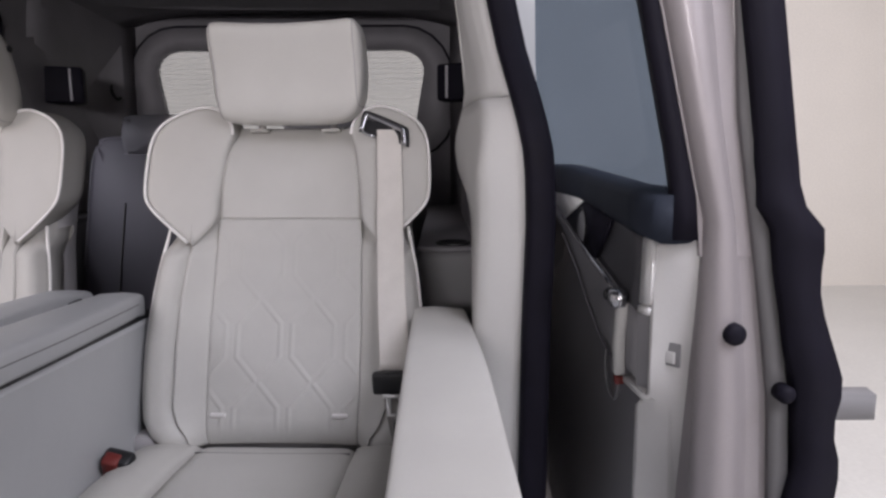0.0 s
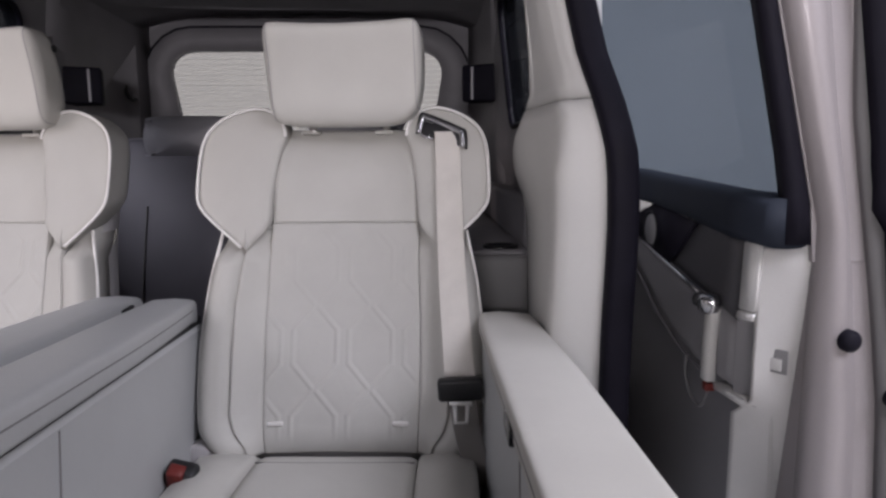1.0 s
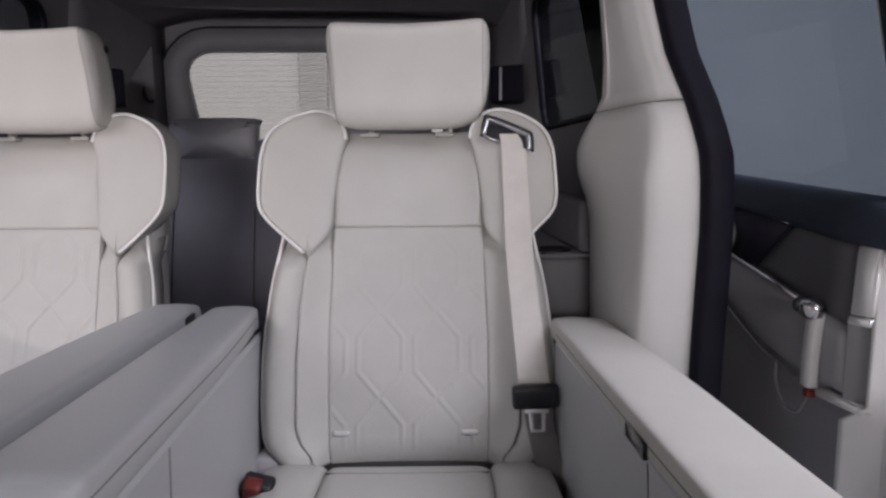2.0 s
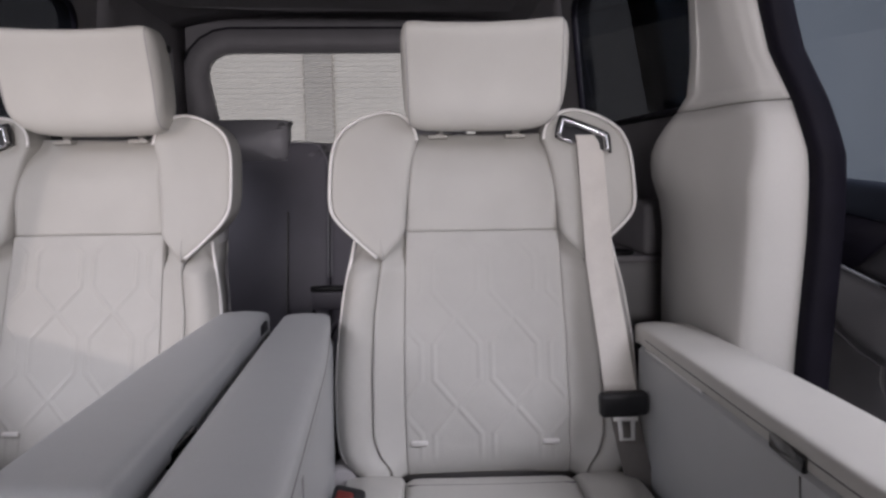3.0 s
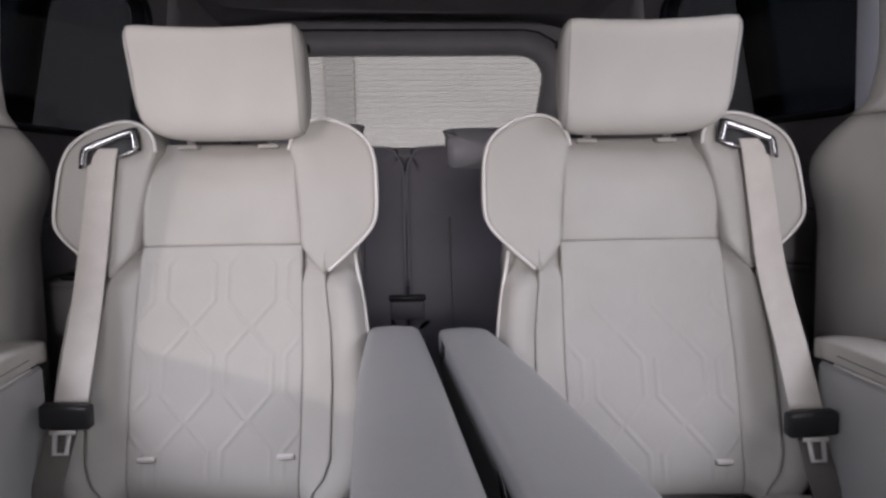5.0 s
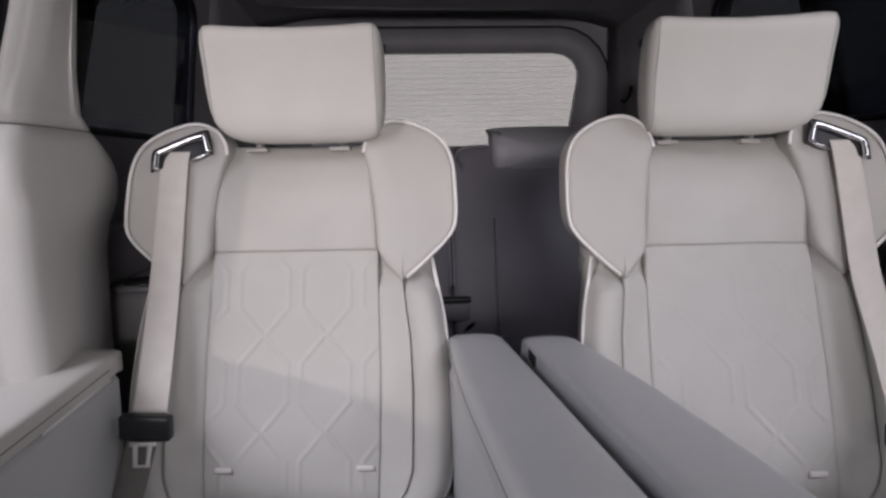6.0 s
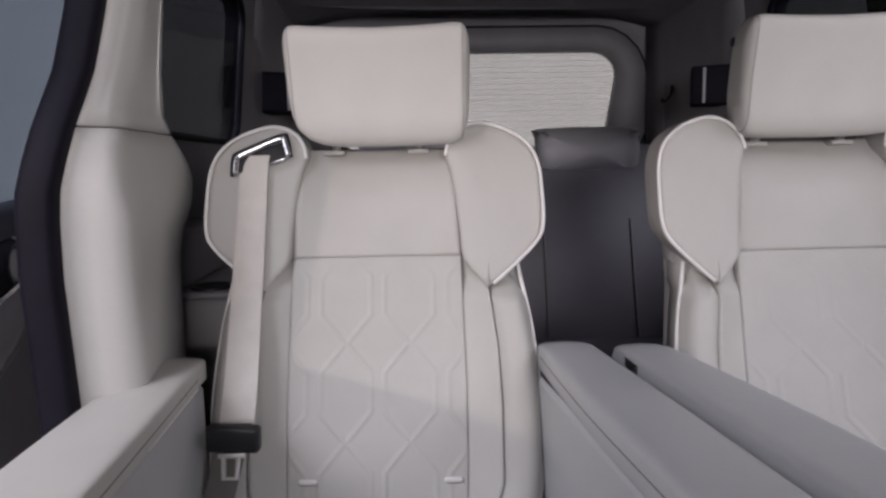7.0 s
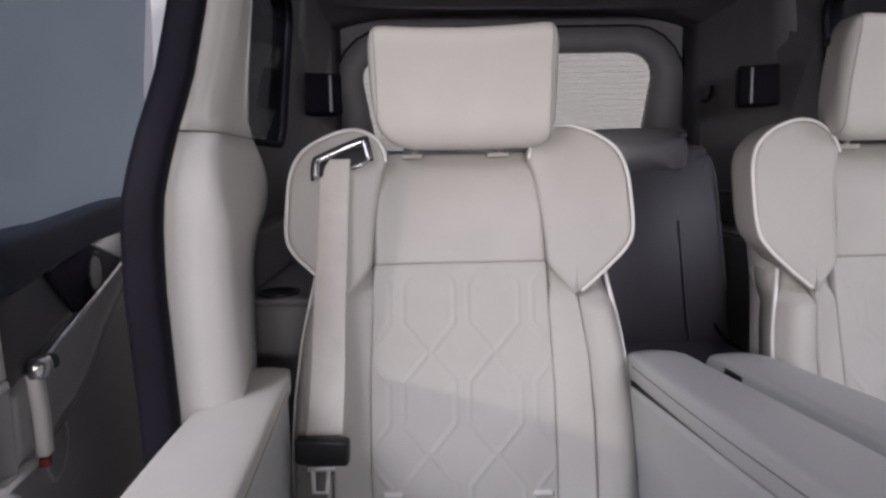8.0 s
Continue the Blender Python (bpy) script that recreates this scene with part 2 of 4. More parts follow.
WING = [(0.125, 1.036), (0.130, 1.058), (0.144, 1.078), (0.168, 1.091), (0.198, 1.092), (0.240, 1.077), (0.272, 1.052), (0.287, 1.018), (0.2915, 0.97), (0.291, 0.915),
        (0.279, 0.886), (0.245, 0.851), (0.203, 0.814), (0.193, 0.808), (0.180, 0.822), (0.153, 0.857), (0.148, 0.90), (0.142, 0.95), (0.134, 1.005)]


def hex_relief(s, z, base):
    """Raised lines of the quilting: columns of stretched hexagons that touch at their tips."""
    px, pz, band = 0.111, 0.160, 0.0036
    u = abs((s / px) % 1.0 - 0.5) * px
    v = abs(((z - base) / pz) % 1.0 - 0.5) * pz
    w, h, hs = 0.0437, 0.0815, 0.032
    slope = (h - hs) / w
    e2 = (h - v - slope * u) / math.sqrt(1 + slope * slope)
    d = min(abs(min(w - u, e2)), 1.0)
    soft = math.exp(-(d / band) ** 2)
    return soft - 0.25 * math.exp(-((d - 2.1 * band) / band) ** 2)


def captain_chair(name, side, m, splay, head_dx, head_turn, stop_dz, stop_ds, label):
    """side: +1 where the door is towards +x."""
    chair = thing(name, m, label, "car seat", "captain chairs")

    def P(s, y, z):
        return Vector((side * s, y, z))

    # centre insert with quilting; s runs from the console side to the door side
    nu, nv = 150, 220
    rows = []
    for j in range(nv + 1):
        z = 0.418 + (0.8590 - 0.418) * j / nv
        h = lerp_table(E1, z) - 0.0006
        row = []
        for i in range(nu + 1):
            u = -1 + 2 * i / nu
            s = u * h
            tuck = 0.0011 * (max(0, abs(u) - 0.965) / 0.035) ** 2 + 0.0012 * max(0, (z - 0.853) / 0.006) ** 2
            # right chair's upper relief is reduced, putting its flat light into the shape
            q = 0.0014 * hex_relief(s, z, 0.553 if side < 0 else 0.538) * min(1, (1 - abs(u)) * 14) * min(1, max(0, (0.85 - z) * 40)) * min(1, max(0, (z - 0.44) * 30)) * (1 if side < 0 else 1 - 0.6 * min(1, max(0, (z - 0.64) / 0.06)))
            row.append(P(s, back_y(z) + 0.007 * (abs(u) ** 2) * -1 + tuck - q, z))
        rows.append(row)
    part("back_insert", skirted(rows, (0, 0.03, 0)), SUEDE, chair, "quilted pale perforated leather insert")
    rows = []
    for j in range(41):
        z = 0.8594 + (1.052 - 0.8594) * j / 40
        h = lerp_table(E1, z) - 0.0006
        row = []
        for i in range(41):
            u = -1 + 2 * i / 40
            tuck = 0.0012 * (max(0, abs(u) - 0.95) / 0.05) ** 2 + 0.0012 * max(0, (0.8654 - z) / 0.006) ** 2 - 0.013 * u ** 4 * min(1, (z - 0.8594) / 0.07) - 0.006 * (j / 40) ** 3
            row.append(P(u * h, back_y(z) - 0.006 * u * u - 0.005 * math.sin(math.pi * j / 40) + tuck, z))
        rows.append(row)
    part("shoulder_panel", skirted(rows, (0, 0.03, 0)), LEATHER, chair)
    # side bolsters: an inner and an outer strip on each side
    for sg in (-1, 1):
        rows_a, rows_b = [], []
        for j in range(61):
            z = 0.418 + (0.855 - 0.418) * j / 60
            a, b = lerp_table(E1, z) + 0.0003, lerp_table(E2, z)
            b = max(b, a + 0.004)
            fade = min(1, max(0, (z - 0.785) / 0.04))
            fade = fade * fade * (3 - 2 * fade)
            c = max(lerp_table(E3, z), b + 0.01)
            ra, rb = [], []
            for i in range(13):
                u = i / 12
                s = a + (b - 0.0008 - a) * u
                tuck = 0.0011 * (max(0, abs(2 * u - 1) - 0.75) / 0.25) ** 2
                ra.append(P(sg * s, back_y(z) - 0.006 - 0.030 * u ** 1.3 + tuck + 0.016 * fade, z))
            for i in range(17):
                u = i / 16
                s = b + 0.0008 + (c - b) * math.sin(u * math.pi / 2)
                y = back_y(z) - 0.036 + 0.006 * (max(0, 0.2 - u) / 0.2) ** 2 - 0.012 * math.sin(math.pi * min(u * 1.3, 1)) + 0.05 * max(0, u - 0.35) ** 2
                rb.append(P(sg * s, y + 0.045 * fade, z))
            rows_a.append(ra)
            rows_b.append(rb)
        part("inner_bolster", skirted(rows_a, (0, 0.03, 0)), LEATHER, chair)
        part("outer_bolster", skirted(rows_b, (0, 0.05, 0)), LEATHER, chair)
        zs = [0.428, 0.436, 0.45, 0.47, 0.50, 0.54, 0.58, 0.62, 0.66, 0.70, 0.74, 0.78, 0.82, 0.845]
        pts = spline([P(sg * (lerp_table(E3, z) + 0.0020), back_y(z) - 0.013, z) for z in zs], 4)
        part("piping", tube(pts, 0.0035), PIPING, chair, "white edge piping")
        # wing at the shoulder
        out = [(p.x, p.y) for p in spline([Vector((sg * s, z, 0)) for s, z in WING], 4, True)]
        bm = pillow([(side * s, z) for s, z in out], lambda s, z: 0.3125 * (z - 0.86) - 0.030 - 0.75 * max(0, abs(s) - 0.12) ** 2, 0.007, 0.011, 0.085, 9, 90)
        wing = part("shoulder_wing", bm, LEATHER, chair, "padded pale leather shoulder wing")
        pts = spline([P(sg * s, 0.3125 * (z - 0.86) - 0.028 - 0.75 * max(0, s - 0.12) ** 2, z) for s, z in [(a * 1.003, b + 0.001) for a, b in WING[:13]]], 5)
        part("wing_piping", tube(pts, 0.0033), PIPING, wing, "white edge piping")
    # shell behind the cushions
    secs = []
    for z, w, t in ((0.40, 0.20, 0.10), (0.44, 0.245, 0.12), (0.52, 0.262, 0.13), (0.66, 0.262, 0.13), (0.80, 0.248, 0.12), (0.92, 0.25, 0.11), (1.02, 0.25, 0.09), (1.05, 0.215, 0.06)):
        yb = 0.3125 * (z - 0.86) + 0.018 + (4 * (z - 0.95) ** 2 if z > 0.95 else 0)
        secs.append([P(s, y, z) for s, y in ((-w, yb), (w, yb), (w, yb + t * 0.6), (w * 0.9, yb + t), (-w * 0.9, yb + t), (-w, yb + t * 0.6))])
    bm = loft(secs)
    bmesh.ops.bevel(bm, geom=list(bm.edges), offset=0.008, segments=2, affect="EDGES")
    part("back_shell", bm, SHELL, chair, "grey leather back shell")
    # headrest on two posts
    TOP = [(0, 1.2525), (0.08, 1.254), (0.13, 1.256), (0.143, 1.2545), (0.151, 1.248), (0.1565, 1.233), (0.158, 1.210)]
    ROUND = [(0, 1.0555), (0.06, 1.0560), (0.085, 1.0570), (0.108, 1.0610), (0.127, 1.0695), (0.141, 1.083), (0.150, 1.104), (0.1555, 1.135), (0.1578, 1.175), (0.158, 1.20)]
    BOT = [(0, 1.0555), (0.08, 1.0560), (0.115, 1.0570), (0.132, 1.060), (0.144, 1.066), (0.152, 1.085), (0.156, 1.115), (0.1575, 1.16), (0.158, 1.195)]

    def head_y(s, z):
        k = (z - 1.05) / 0.2
        return -0.010 - 0.034 * k + 0.012 * math.sin(math.pi * min(1, max(0, k))) + 0.16 * max(0, 0.25 - k) ** 2 - 0.55 * s * s
    def head_section(s, grow=0.0):
        zt, zb = lerp_table(TOP, abs(s)), lerp_table(ROUND if s > 0 else BOT, abs(s))
        lat = math.sqrt(max(0.0, 1 - (max(0, abs(s) - 0.140) / 0.0182) ** 2))
        mid, hh = (zt + zb) / 2, (zt - zb) / 2 + grow
        sec = []
        for q in range(44):
            a = 2 * math.pi * q / 44
            cy, cz = math.cos(a), math.sin(a)
            ey = abs(cy) ** 0.42 * (1 if cy > 0 else -1)
            ez = abs(cz) ** (0.36 if cz > 0 else 0.55) * (1 if cz > 0 else -1)
            z = mid + hh * ez
            half = 0.046 * (0.30 + 0.70 * lat) + grow
            sec.append(P(s, head_y(s, z) + 0.046 + half * ey, z))
        return sec
    head = part("headrest", loft([head_section(0.158 * math.sin(math.pi * (i / 48 - 0.5))) for i in range(49)]), LITLEATHER, chair, "smooth pale leather headrest, lightened to stand for stronger light")
    for sg in (-1, 1):
        part("headrest_seam", tube(head_section(sg * 0.1445, 0.0002)[8:37], 0.0010, 6), SHELL, head)
    head.matrix_local = pose(head_dx, 0, 0, 0, 0, head_turn)
    part("fold_button", disc(P(-0.1575, 0.028, 1.222), (-side, 0, 0.1), 0.008, 0.006, 16, 0.002), BLACK, head, "dark fold button")
    for sg in (-1, 1):
        part("headrest_post", tube([P(sg * 0.079, 0.100, 1.03), P(sg * 0.079, 0.066, 1.10)], 0.0055, 12), CHROME, chair)
        part("post_plate", box(side * sg * 0.079 - 0.024, side * sg * 0.079 + 0.016, 0.068, 0.112, 1.042, 1.0505, 0.003), LEATHER, chair)
        part("post_collar", disc(P(sg * 0.079, 0.084, 1.0565), (0, -0.35, 1), 0.0078, 0.015), TAG, chair, "pale plastic post collar")
    # small tags at the foot of the insert
    for s in (-0.128, 0.117):
        z = 0.478 + 0.6 * max(0, stop_dz - 0.012)
        part("anchor_tag", box(side * s - 0.016, side * s + 0.016, back_y(z) - 0.012, back_y(z) - 0.004, z - 0.005, z + 0.005, 0.0035, 3), TAG, chair, "small white anchor tag")
    # cushion
    zc = 0.428
    for a, b, nm in ((-0.152, 0.152, "seat_cushion"), (-0.262, -0.154, "cushion_bolster"), (0.154, 0.262, "cushion_bolster")):
        rows = []
        for j in range(31):
            v = j / 30
            y = -0.128 - 0.50 * v
            row = []
            for i in range(25):
                u = i / 24
                s = a + (b - a) * u
                w = abs(2 * u - 1)
                e = 0.008 * (max(0, w - 0.86) / 0.14) ** 2
                lift = 0.0 if nm == "seat_cushion" else 0.018 * math.sin(math.pi * u) + 0.006
                z = zc + 0.012 * math.sin(math.pi * min(1, v * 1.1)) + lift * min(1, v * 4) - e - 0.02 * max(0, 0.08 - v) / 0.08 - 0.9 * max(0, v - 0.9) ** 2 * 3
                row.append(P(s, y, z))
            rows.append(row)
        part(nm, skirted(rows, (0, 0, -0.09)), LEATHER, chair)
    part("cushion_seam", tube([P(s, -0.195 - 0.004 * math.cos(s * 9), zc + 0.0045 - 0.02 * max(0, abs(s) - 0.14)) for s in np.linspace(-0.148, 0.148, 18)], 0.0016, 6), THREAD, chair)
    part("cushion_base", box(-0.255, 0.255, -0.60, -0.10, 0.20, 0.36, 0.02), SHELL, chair)
    part("hinge_cover", pillow([(side * (-0.268) + 0.03 * math.cos(a), 0.425 + 0.024 * math.sin(a)) for a in np.linspace(0, 2 * math.pi, 24, endpoint=False)], lambda s, z: -0.165, 0.004, 0.006, 0.05), SHELL, chair)
    part("seat_foot", box(-0.20, 0.20, -0.55, -0.02, 0.0, 0.21, 0.015), BLACK, chair, "black plastic seat foot")
    # armrests with their side panels
    for s0, s1, y_back, nm in ((-0.374 if side > 0 else -0.378, -0.268, -0.030, "console_armrest"), (0.266, 0.382, -0.118, "door_armrest")):
        secs = []
        top = 0.722 if s0 < 0 or side < 0 else 0.706
        half = 0.024 if s0 < 0 else 0.018
        low = top - 2 * half - 0.004
        slope, ex_p, ez_p = (0.044, 0.26, 0.32) if s0 < 0 else (0.0, 0.17, 0.22)

        def lift(y):
            return slope * (-0.13 - y)
        n = 26
        for j in range(n):
            v = j / (n - 1)
            y = y_back - 0.80 * v
            rise = (0.040 if s0 < 0 else 0.006) * (1 - min(1, v / 0.06)) ** 2
            taper = 0.018 * max(0, 1 - v / 0.5) ** 1.5 + 0.02 * (1 - min(1, v / 0.035)) ** 2
            zt = top - rise + lift(y)
            sh = splay[s0 > 0] * (y + splay[2])
            a, b = s0 + (taper if s0 > 0 else 0.25 * taper), s1 - (taper if s0 > 0 else taper)
            if s0 > 0:
                a, b = s0 + 0.2 * taper, s1 - taper
            sec = []
            for q in range(28):
                ang = 2 * math.pi * q / 28
                cx, cz = math.cos(ang), math.sin(ang)
                ex = abs(cx) ** ex_p * (1 if cx > 0 else -1)
                ez = abs(cz) ** ez_p * (1 if cz > 0 else -1)
                crown = 0.004 * (1 - ex * ex) if cz > 0 else 0.0
                sec.append(Vector((side * ((a + b) / 2 + (b - a) / 2 * ex) + sh, y, zt - 0.004 - half + half * ez + crown)))
            secs.append(sec)
        arm = part(nm, loft(secs), CONSOLE if s0 < 0 else LEATHER, chair, "grey padded armrest")
        # panel under the pad
        secs = []
        for j in range(8):
            v = j / 7
            y = y_back - 0.010 - 0.785 * v
            sh = splay[s0 > 0] * (y + splay[2])
            a, b = s0 + 0.012, s1 - 0.012
            sec = [(a, 0.10), (b, 0.10), (b, low - 0.016), (b - 0.008, low - 0.006), (a + 0.008, low - 0.006), (a, low - 0.016)]
            secs.append([Vector((side * s + sh, y, z + (lift(y) if z > 0.2 else 0))) for s, z in sec])
        part("arm_panel", loft(secs), CONSOLE, chair, "grey side panel under the armrest", smooth=False)
        secs = []
        for y in (y_back - 0.006, y_back - 0.79):
            sh = splay[s0 > 0] * (y + splay[2])
            secs.append([Vector((side * s + sh, y, z + lift(y))) for s, z in ((s0 + 0.018, low - 0.010), (s1 - 0.018, low - 0.010), (s1 - 0.018, low + 0.008), (s0 + 0.018, low + 0.008))])
        part("arm_groove", loft(secs), BLACK, chair, smooth=False)
        # seam along the pad and an upright joint in the panel, on the sitter's side
        inner = s1 if s0 < 0 else s0
        sg2 = 1 if s0 < 0 else -1
        pts = []
        for v in np.linspace(0.08, 0.98, 20):
            y = y_back - 0.80 * v
            tp = 0.018 * max(0, 1 - v / 0.5) ** 1.5
            off = (-tp if s0 < 0 else 0.2 * tp) - sg2 * 0.0005
            pts.append(Vector((side * (inner + off) + splay[s0 > 0] * (y + splay[2]), y, top - 0.024 + lift(y))))
        part("pad_seam", tube(pts, 0.0013, 6), THREAD, arm)
        if s0 > 0:
            pts = [Vector((side * (inner + 0.010) + splay[1] * (y + splay[2]), y, low - 0.004)) for y in np.linspace(y_back - 0.05, y_back - 0.26, 8)]
            part("bright_strip", tube(pts, 0.0030, 8), STEEL, chair, "thin bright metal strip")
        yj = -0.60
        xj = side * (inner - sg2 * 0.012) + splay[s0 > 0] * (yj + splay[2])
        part("panel_joint", tube([(xj, yj, low - 0.018 + lift(yj)), (xj - splay[s0 > 0] * 0.02, yj - 0.012, top - 0.15), (xj, yj - 0.03, top - 0.30)], 0.0016, 6), THREAD, chair)
        # tilt button in the pad's side
        yb = -0.63 if s0 < 0 else -0.595
        sh = splay[s0 > 0] * (yb + splay[2])
        part("tilt_button", box(side * s0 + sh - 0.004, side * s0 + sh + 0.004, yb - 0.034, yb + 0.034, low + lift(yb) - 0.002, low + lift(yb) + 0.018, 0.003), GLOSS, arm, "dark tilt button")
        if s0 < 0:
            sh = splay[0] * (-0.14 + splay[2])
            part("hinge_slot", box(side * (s0 + 0.004) + sh - 0.004, side * (s0 + 0.004) + sh + 0.004, -0.165, -0.115, top - 0.032, top - 0.014, 0.002), BLACK, arm)
    # belt: guide in the wing, strap, stop, tongue, lower strap
    def wy(s, z):
        return 0.3125 * (z - 0.86) - 0.043 - 0.75 * max(0, s - 0.12) ** 2
    ring = [(0.152, 1.042), (0.160, 1.068), (0.168, 1.072), (0.232, 1.045), (0.240, 1.036), (0.241, 1.012)]
    part("belt_guide", tube(spline([P(s, wy(s, z) - 0.008, z) for s, z in ring], 5), 0.0058, 10), CHROME, chair, "polished chrome belt guide")
    part("guide_bezel", tube(spline([P(s, wy(s, z) - 0.003, z) for s, z in [(0.148, 1.040), (0.155, 1.072), (0.166, 1.079), (0.236, 1.050), (0.2475, 1.038), (0.248, 1.008)]], 5), 0.0030, 8), BLACK, chair)
    part("guide_lip", tube([P(s, wy(s, z) - 0.009, z) for s, z in ((0.152, 1.042), (0.160, 1.036), (0.170, 1.032), (0.182, 1.028))], 0.0030, 8), CHROME, chair)
    slot = [(0.154, 1.040), (0.160, 1.066), (0.200, 1.056), (0.236, 1.040), (0.240, 1.011), (0.20, 1.024)]
    part("guide_slot", pillow([(side * s, z) for s, z in slot], lambda s, z: wy(abs(s), z) - 0.004, 0.0, 0.001, 0.012, 3), BLACK, chair)
    pts = spline([P(0.208, wy(0.209, 1.044) - 0.0050, 1.043), P(0.211, wy(0.21, 1.01) - 0.0062, 1.01), P(0.214, wy(0.214, 0.9) - 0.004, 0.90), P(0.217, wy(0.217, 0.8) - 0.004, 0.80), P(0.224 + stop_ds * 0.6, back_y(0.69) - 0.072, 0.69), P(0.232 + stop_ds, back_y(0.58 + stop_dz) - 0.082, 0.575 + stop_dz)], 6)
    part("belt_strap", ribbon(pts, [0.048 + 0.010 * i / (len(pts) - 1) for i in range(len(pts))], 0.0022), STRAP, chair, "beige belt webbing")
    # below the stop the belt takes the copy with painted shade
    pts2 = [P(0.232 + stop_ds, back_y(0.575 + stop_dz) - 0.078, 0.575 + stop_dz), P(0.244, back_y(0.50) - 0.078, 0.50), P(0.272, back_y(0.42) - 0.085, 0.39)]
    part("lap_strap", ribbon(spline(pts2, 5), 0.050, 0.002), LAPSTRAP, chair, "lower belt webbing, darkened to stand for shade")
    bm = box(-0.042, 0.042, -0.012, 0.012, -0.021, 0.021, 0.007, 3)
    bm.transform(Matrix.Translation(P(0.233 + stop_ds, back_y(0.555 + stop_dz) - 0.088, 0.556 + stop_dz)) @ Matrix.Rotation(side * radians(-3), 4, "Y"))
    part("belt_stop", bm, BLACK, chair, "black plastic belt stop")
    fr = [(0.0125, 0.532), (0.0110, 0.501), (-0.0090, 0.501), (-0.0105, 0.532)]
    tongue = part("belt_tongue", tube([P(0.233 + a + stop_ds, back_y(z + stop_dz) - 0.096, z + stop_dz) for a, z in fr], 0.0042, 8), STEEL, chair, "steel belt tongue")
    part("tongue_bar", ribbon([P(0.212 + stop_ds, back_y(0.53 + stop_dz) - 0.096, 0.534 + stop_dz), P(0.254 + stop_ds, back_y(0.53 + stop_dz) - 0.096, 0.534 + stop_dz)], 0.007, 0.004, (0, 0, 1)), STEEL, tongue)
    # buckle on the console side
    bm = box(-0.026, 0.026, -0.016, 0.016, -0.035, 0.035, 0.008, 3)
    mm = Matrix.Translation(P(-0.243, -0.285, 0.447)) @ Matrix.Rotation(side * radians(14), 4, "Y") @ Matrix.Rotation(radians(28), 4, "X")
    bm.transform(mm)
    buckle = part("belt_buckle", bm, BLACK, chair, "black belt buckle")
    bm = box(*sorted((side * -0.021, side * 0.008)), -0.021, 0.004, -0.018, 0.0375, 0.005, 2)
    bm.transform(mm)
    part("release_button", bm, RED, buckle, "red release button")
    return chair


chair_r = captain_chair("captain_chair", 1, pose(0.407, 1.330, 0, 0, 0, -2.0), (-0.090, -0.045, 0.18), 0.006, -4.0, 0.012, 0.0, "pale grey leather captain chair beside the open sliding door")
chair_l = captain_chair("captain_chair", -1, pose(-0.3725, 1.388, 0, 0, 0, -3.0), (-0.101, -0.10, 0.14), 0.012, 0.0, 0.042, -0.014, "pale grey leather captain chair with a light-struck quilted back")


# ---- car body: floor, roof, tailgate ----
floor = part("floor", box(-0.95, 0.95, -1.6, 3.2, -0.06, 0.0, 0.01), CARPET)
tagged(floor, "charcoal carpeted car floor under the seats", "car floor", kind="structure")
rows = []
for j in range(40):
    y = -0.9 + 4.05 * j / 39
    row = []
    for i in range(41):
        u = -1 + 2 * i / 40
        zc = 1.72 - 0.035 * max(0, (y - 2.0) / 1.15) ** 2 - 0.05 * max(0, (-y) / 1.7)
        row.append(Vector((u * 0.86, y, zc - 0.10 * abs(u) ** 4)))
    rows.append(row)
tagged(part("ceiling", skirted(rows, (0, 0, 0.05)), HEADLINER), "charcoal fabric headliner", "ceiling", kind="structure")


# tailgate with its window
def rounded(x0, x1, z0, z1, r, slant=0.0, low_r=0.0):
    pts = []
    q = low_r or r
    for cx, cz, rr, a0 in ((x1 - q, z0 + q, q, -90), (x1 - r, z1 - r, r, 0), (x0 + r, z1 - r, r, 90), (x0 + q, z0 + q, q, 180)):
        for k in range(6):
            a = radians(a0 + 90 * k / 5)
            x, z = cx + rr * math.cos(a), cz + rr * math.sin(a)
            x *= 1 - slant * (z - z0)
            pts.append((x, z))
    return pts


def frame_wall(outer, hole, y, thick):
    a, b = [[Vector((x, y, z)) for x, z in o] for o in (outer, hole)]
    t = Vector((0, thick, 0))
    bm, vs = grid_mesh([a, b, [p + t for p in b], [p + t for p in a]], True)
    for i in range(len(a)):
        j = (i + 1) % len(a)
        bm.faces.new([vs[3][i], vs[3][j], vs[0][j], vs[0][i]])
    return bm


tailgate = thing("tailgate", pose(0, 3.15, 0), "closed charcoal tailgate with a heated rear window", "car tailgate", kind="structure")
part("tailgate_panel", frame_wall(rounded(-1.0, 1.0, -0.05, 1.80, 0.04), rounded(-0.80, 0.80, 1.0, 1.625, 0.23, 0.06), 0.03, 0.08), DTRIM, tailgate)
part("window_surround", frame_wall(rounded(-0.797, 0.797, 1.003, 1.622, 0.228, 0.06), rounded(-0.605, 0.590, 1.10, 1.520, 0.12, -0.30, 0.05), 0.012, 0.06), DTRIM, tailgate, "charcoal window surround")
part("surround_gap", tube([(x, 0.02, z) for x, z in rounded(-0.80, 0.80, 1.0, 1.625, 0.23, 0.06)] + [(0.57, 0.02, 1.0)], 0.009, 6), RUBBER, tailgate)
pane = part("pane", box(-0.69, 0.69, 0.050, 0.055, 1.08, 1.53, 0.001), GLASS_REAR, tailgate, "clear heated rear window pane", smooth=False)
pane.visible_shadow = False
for k in range(17):
    z = 1.115 + 0.0245 * k
    part("heater_line", box(-0.655, 0.655, 0.0475, 0.0495, z - 0.0005, z + 0.0005, 0), HEATER, pane, smooth=False)


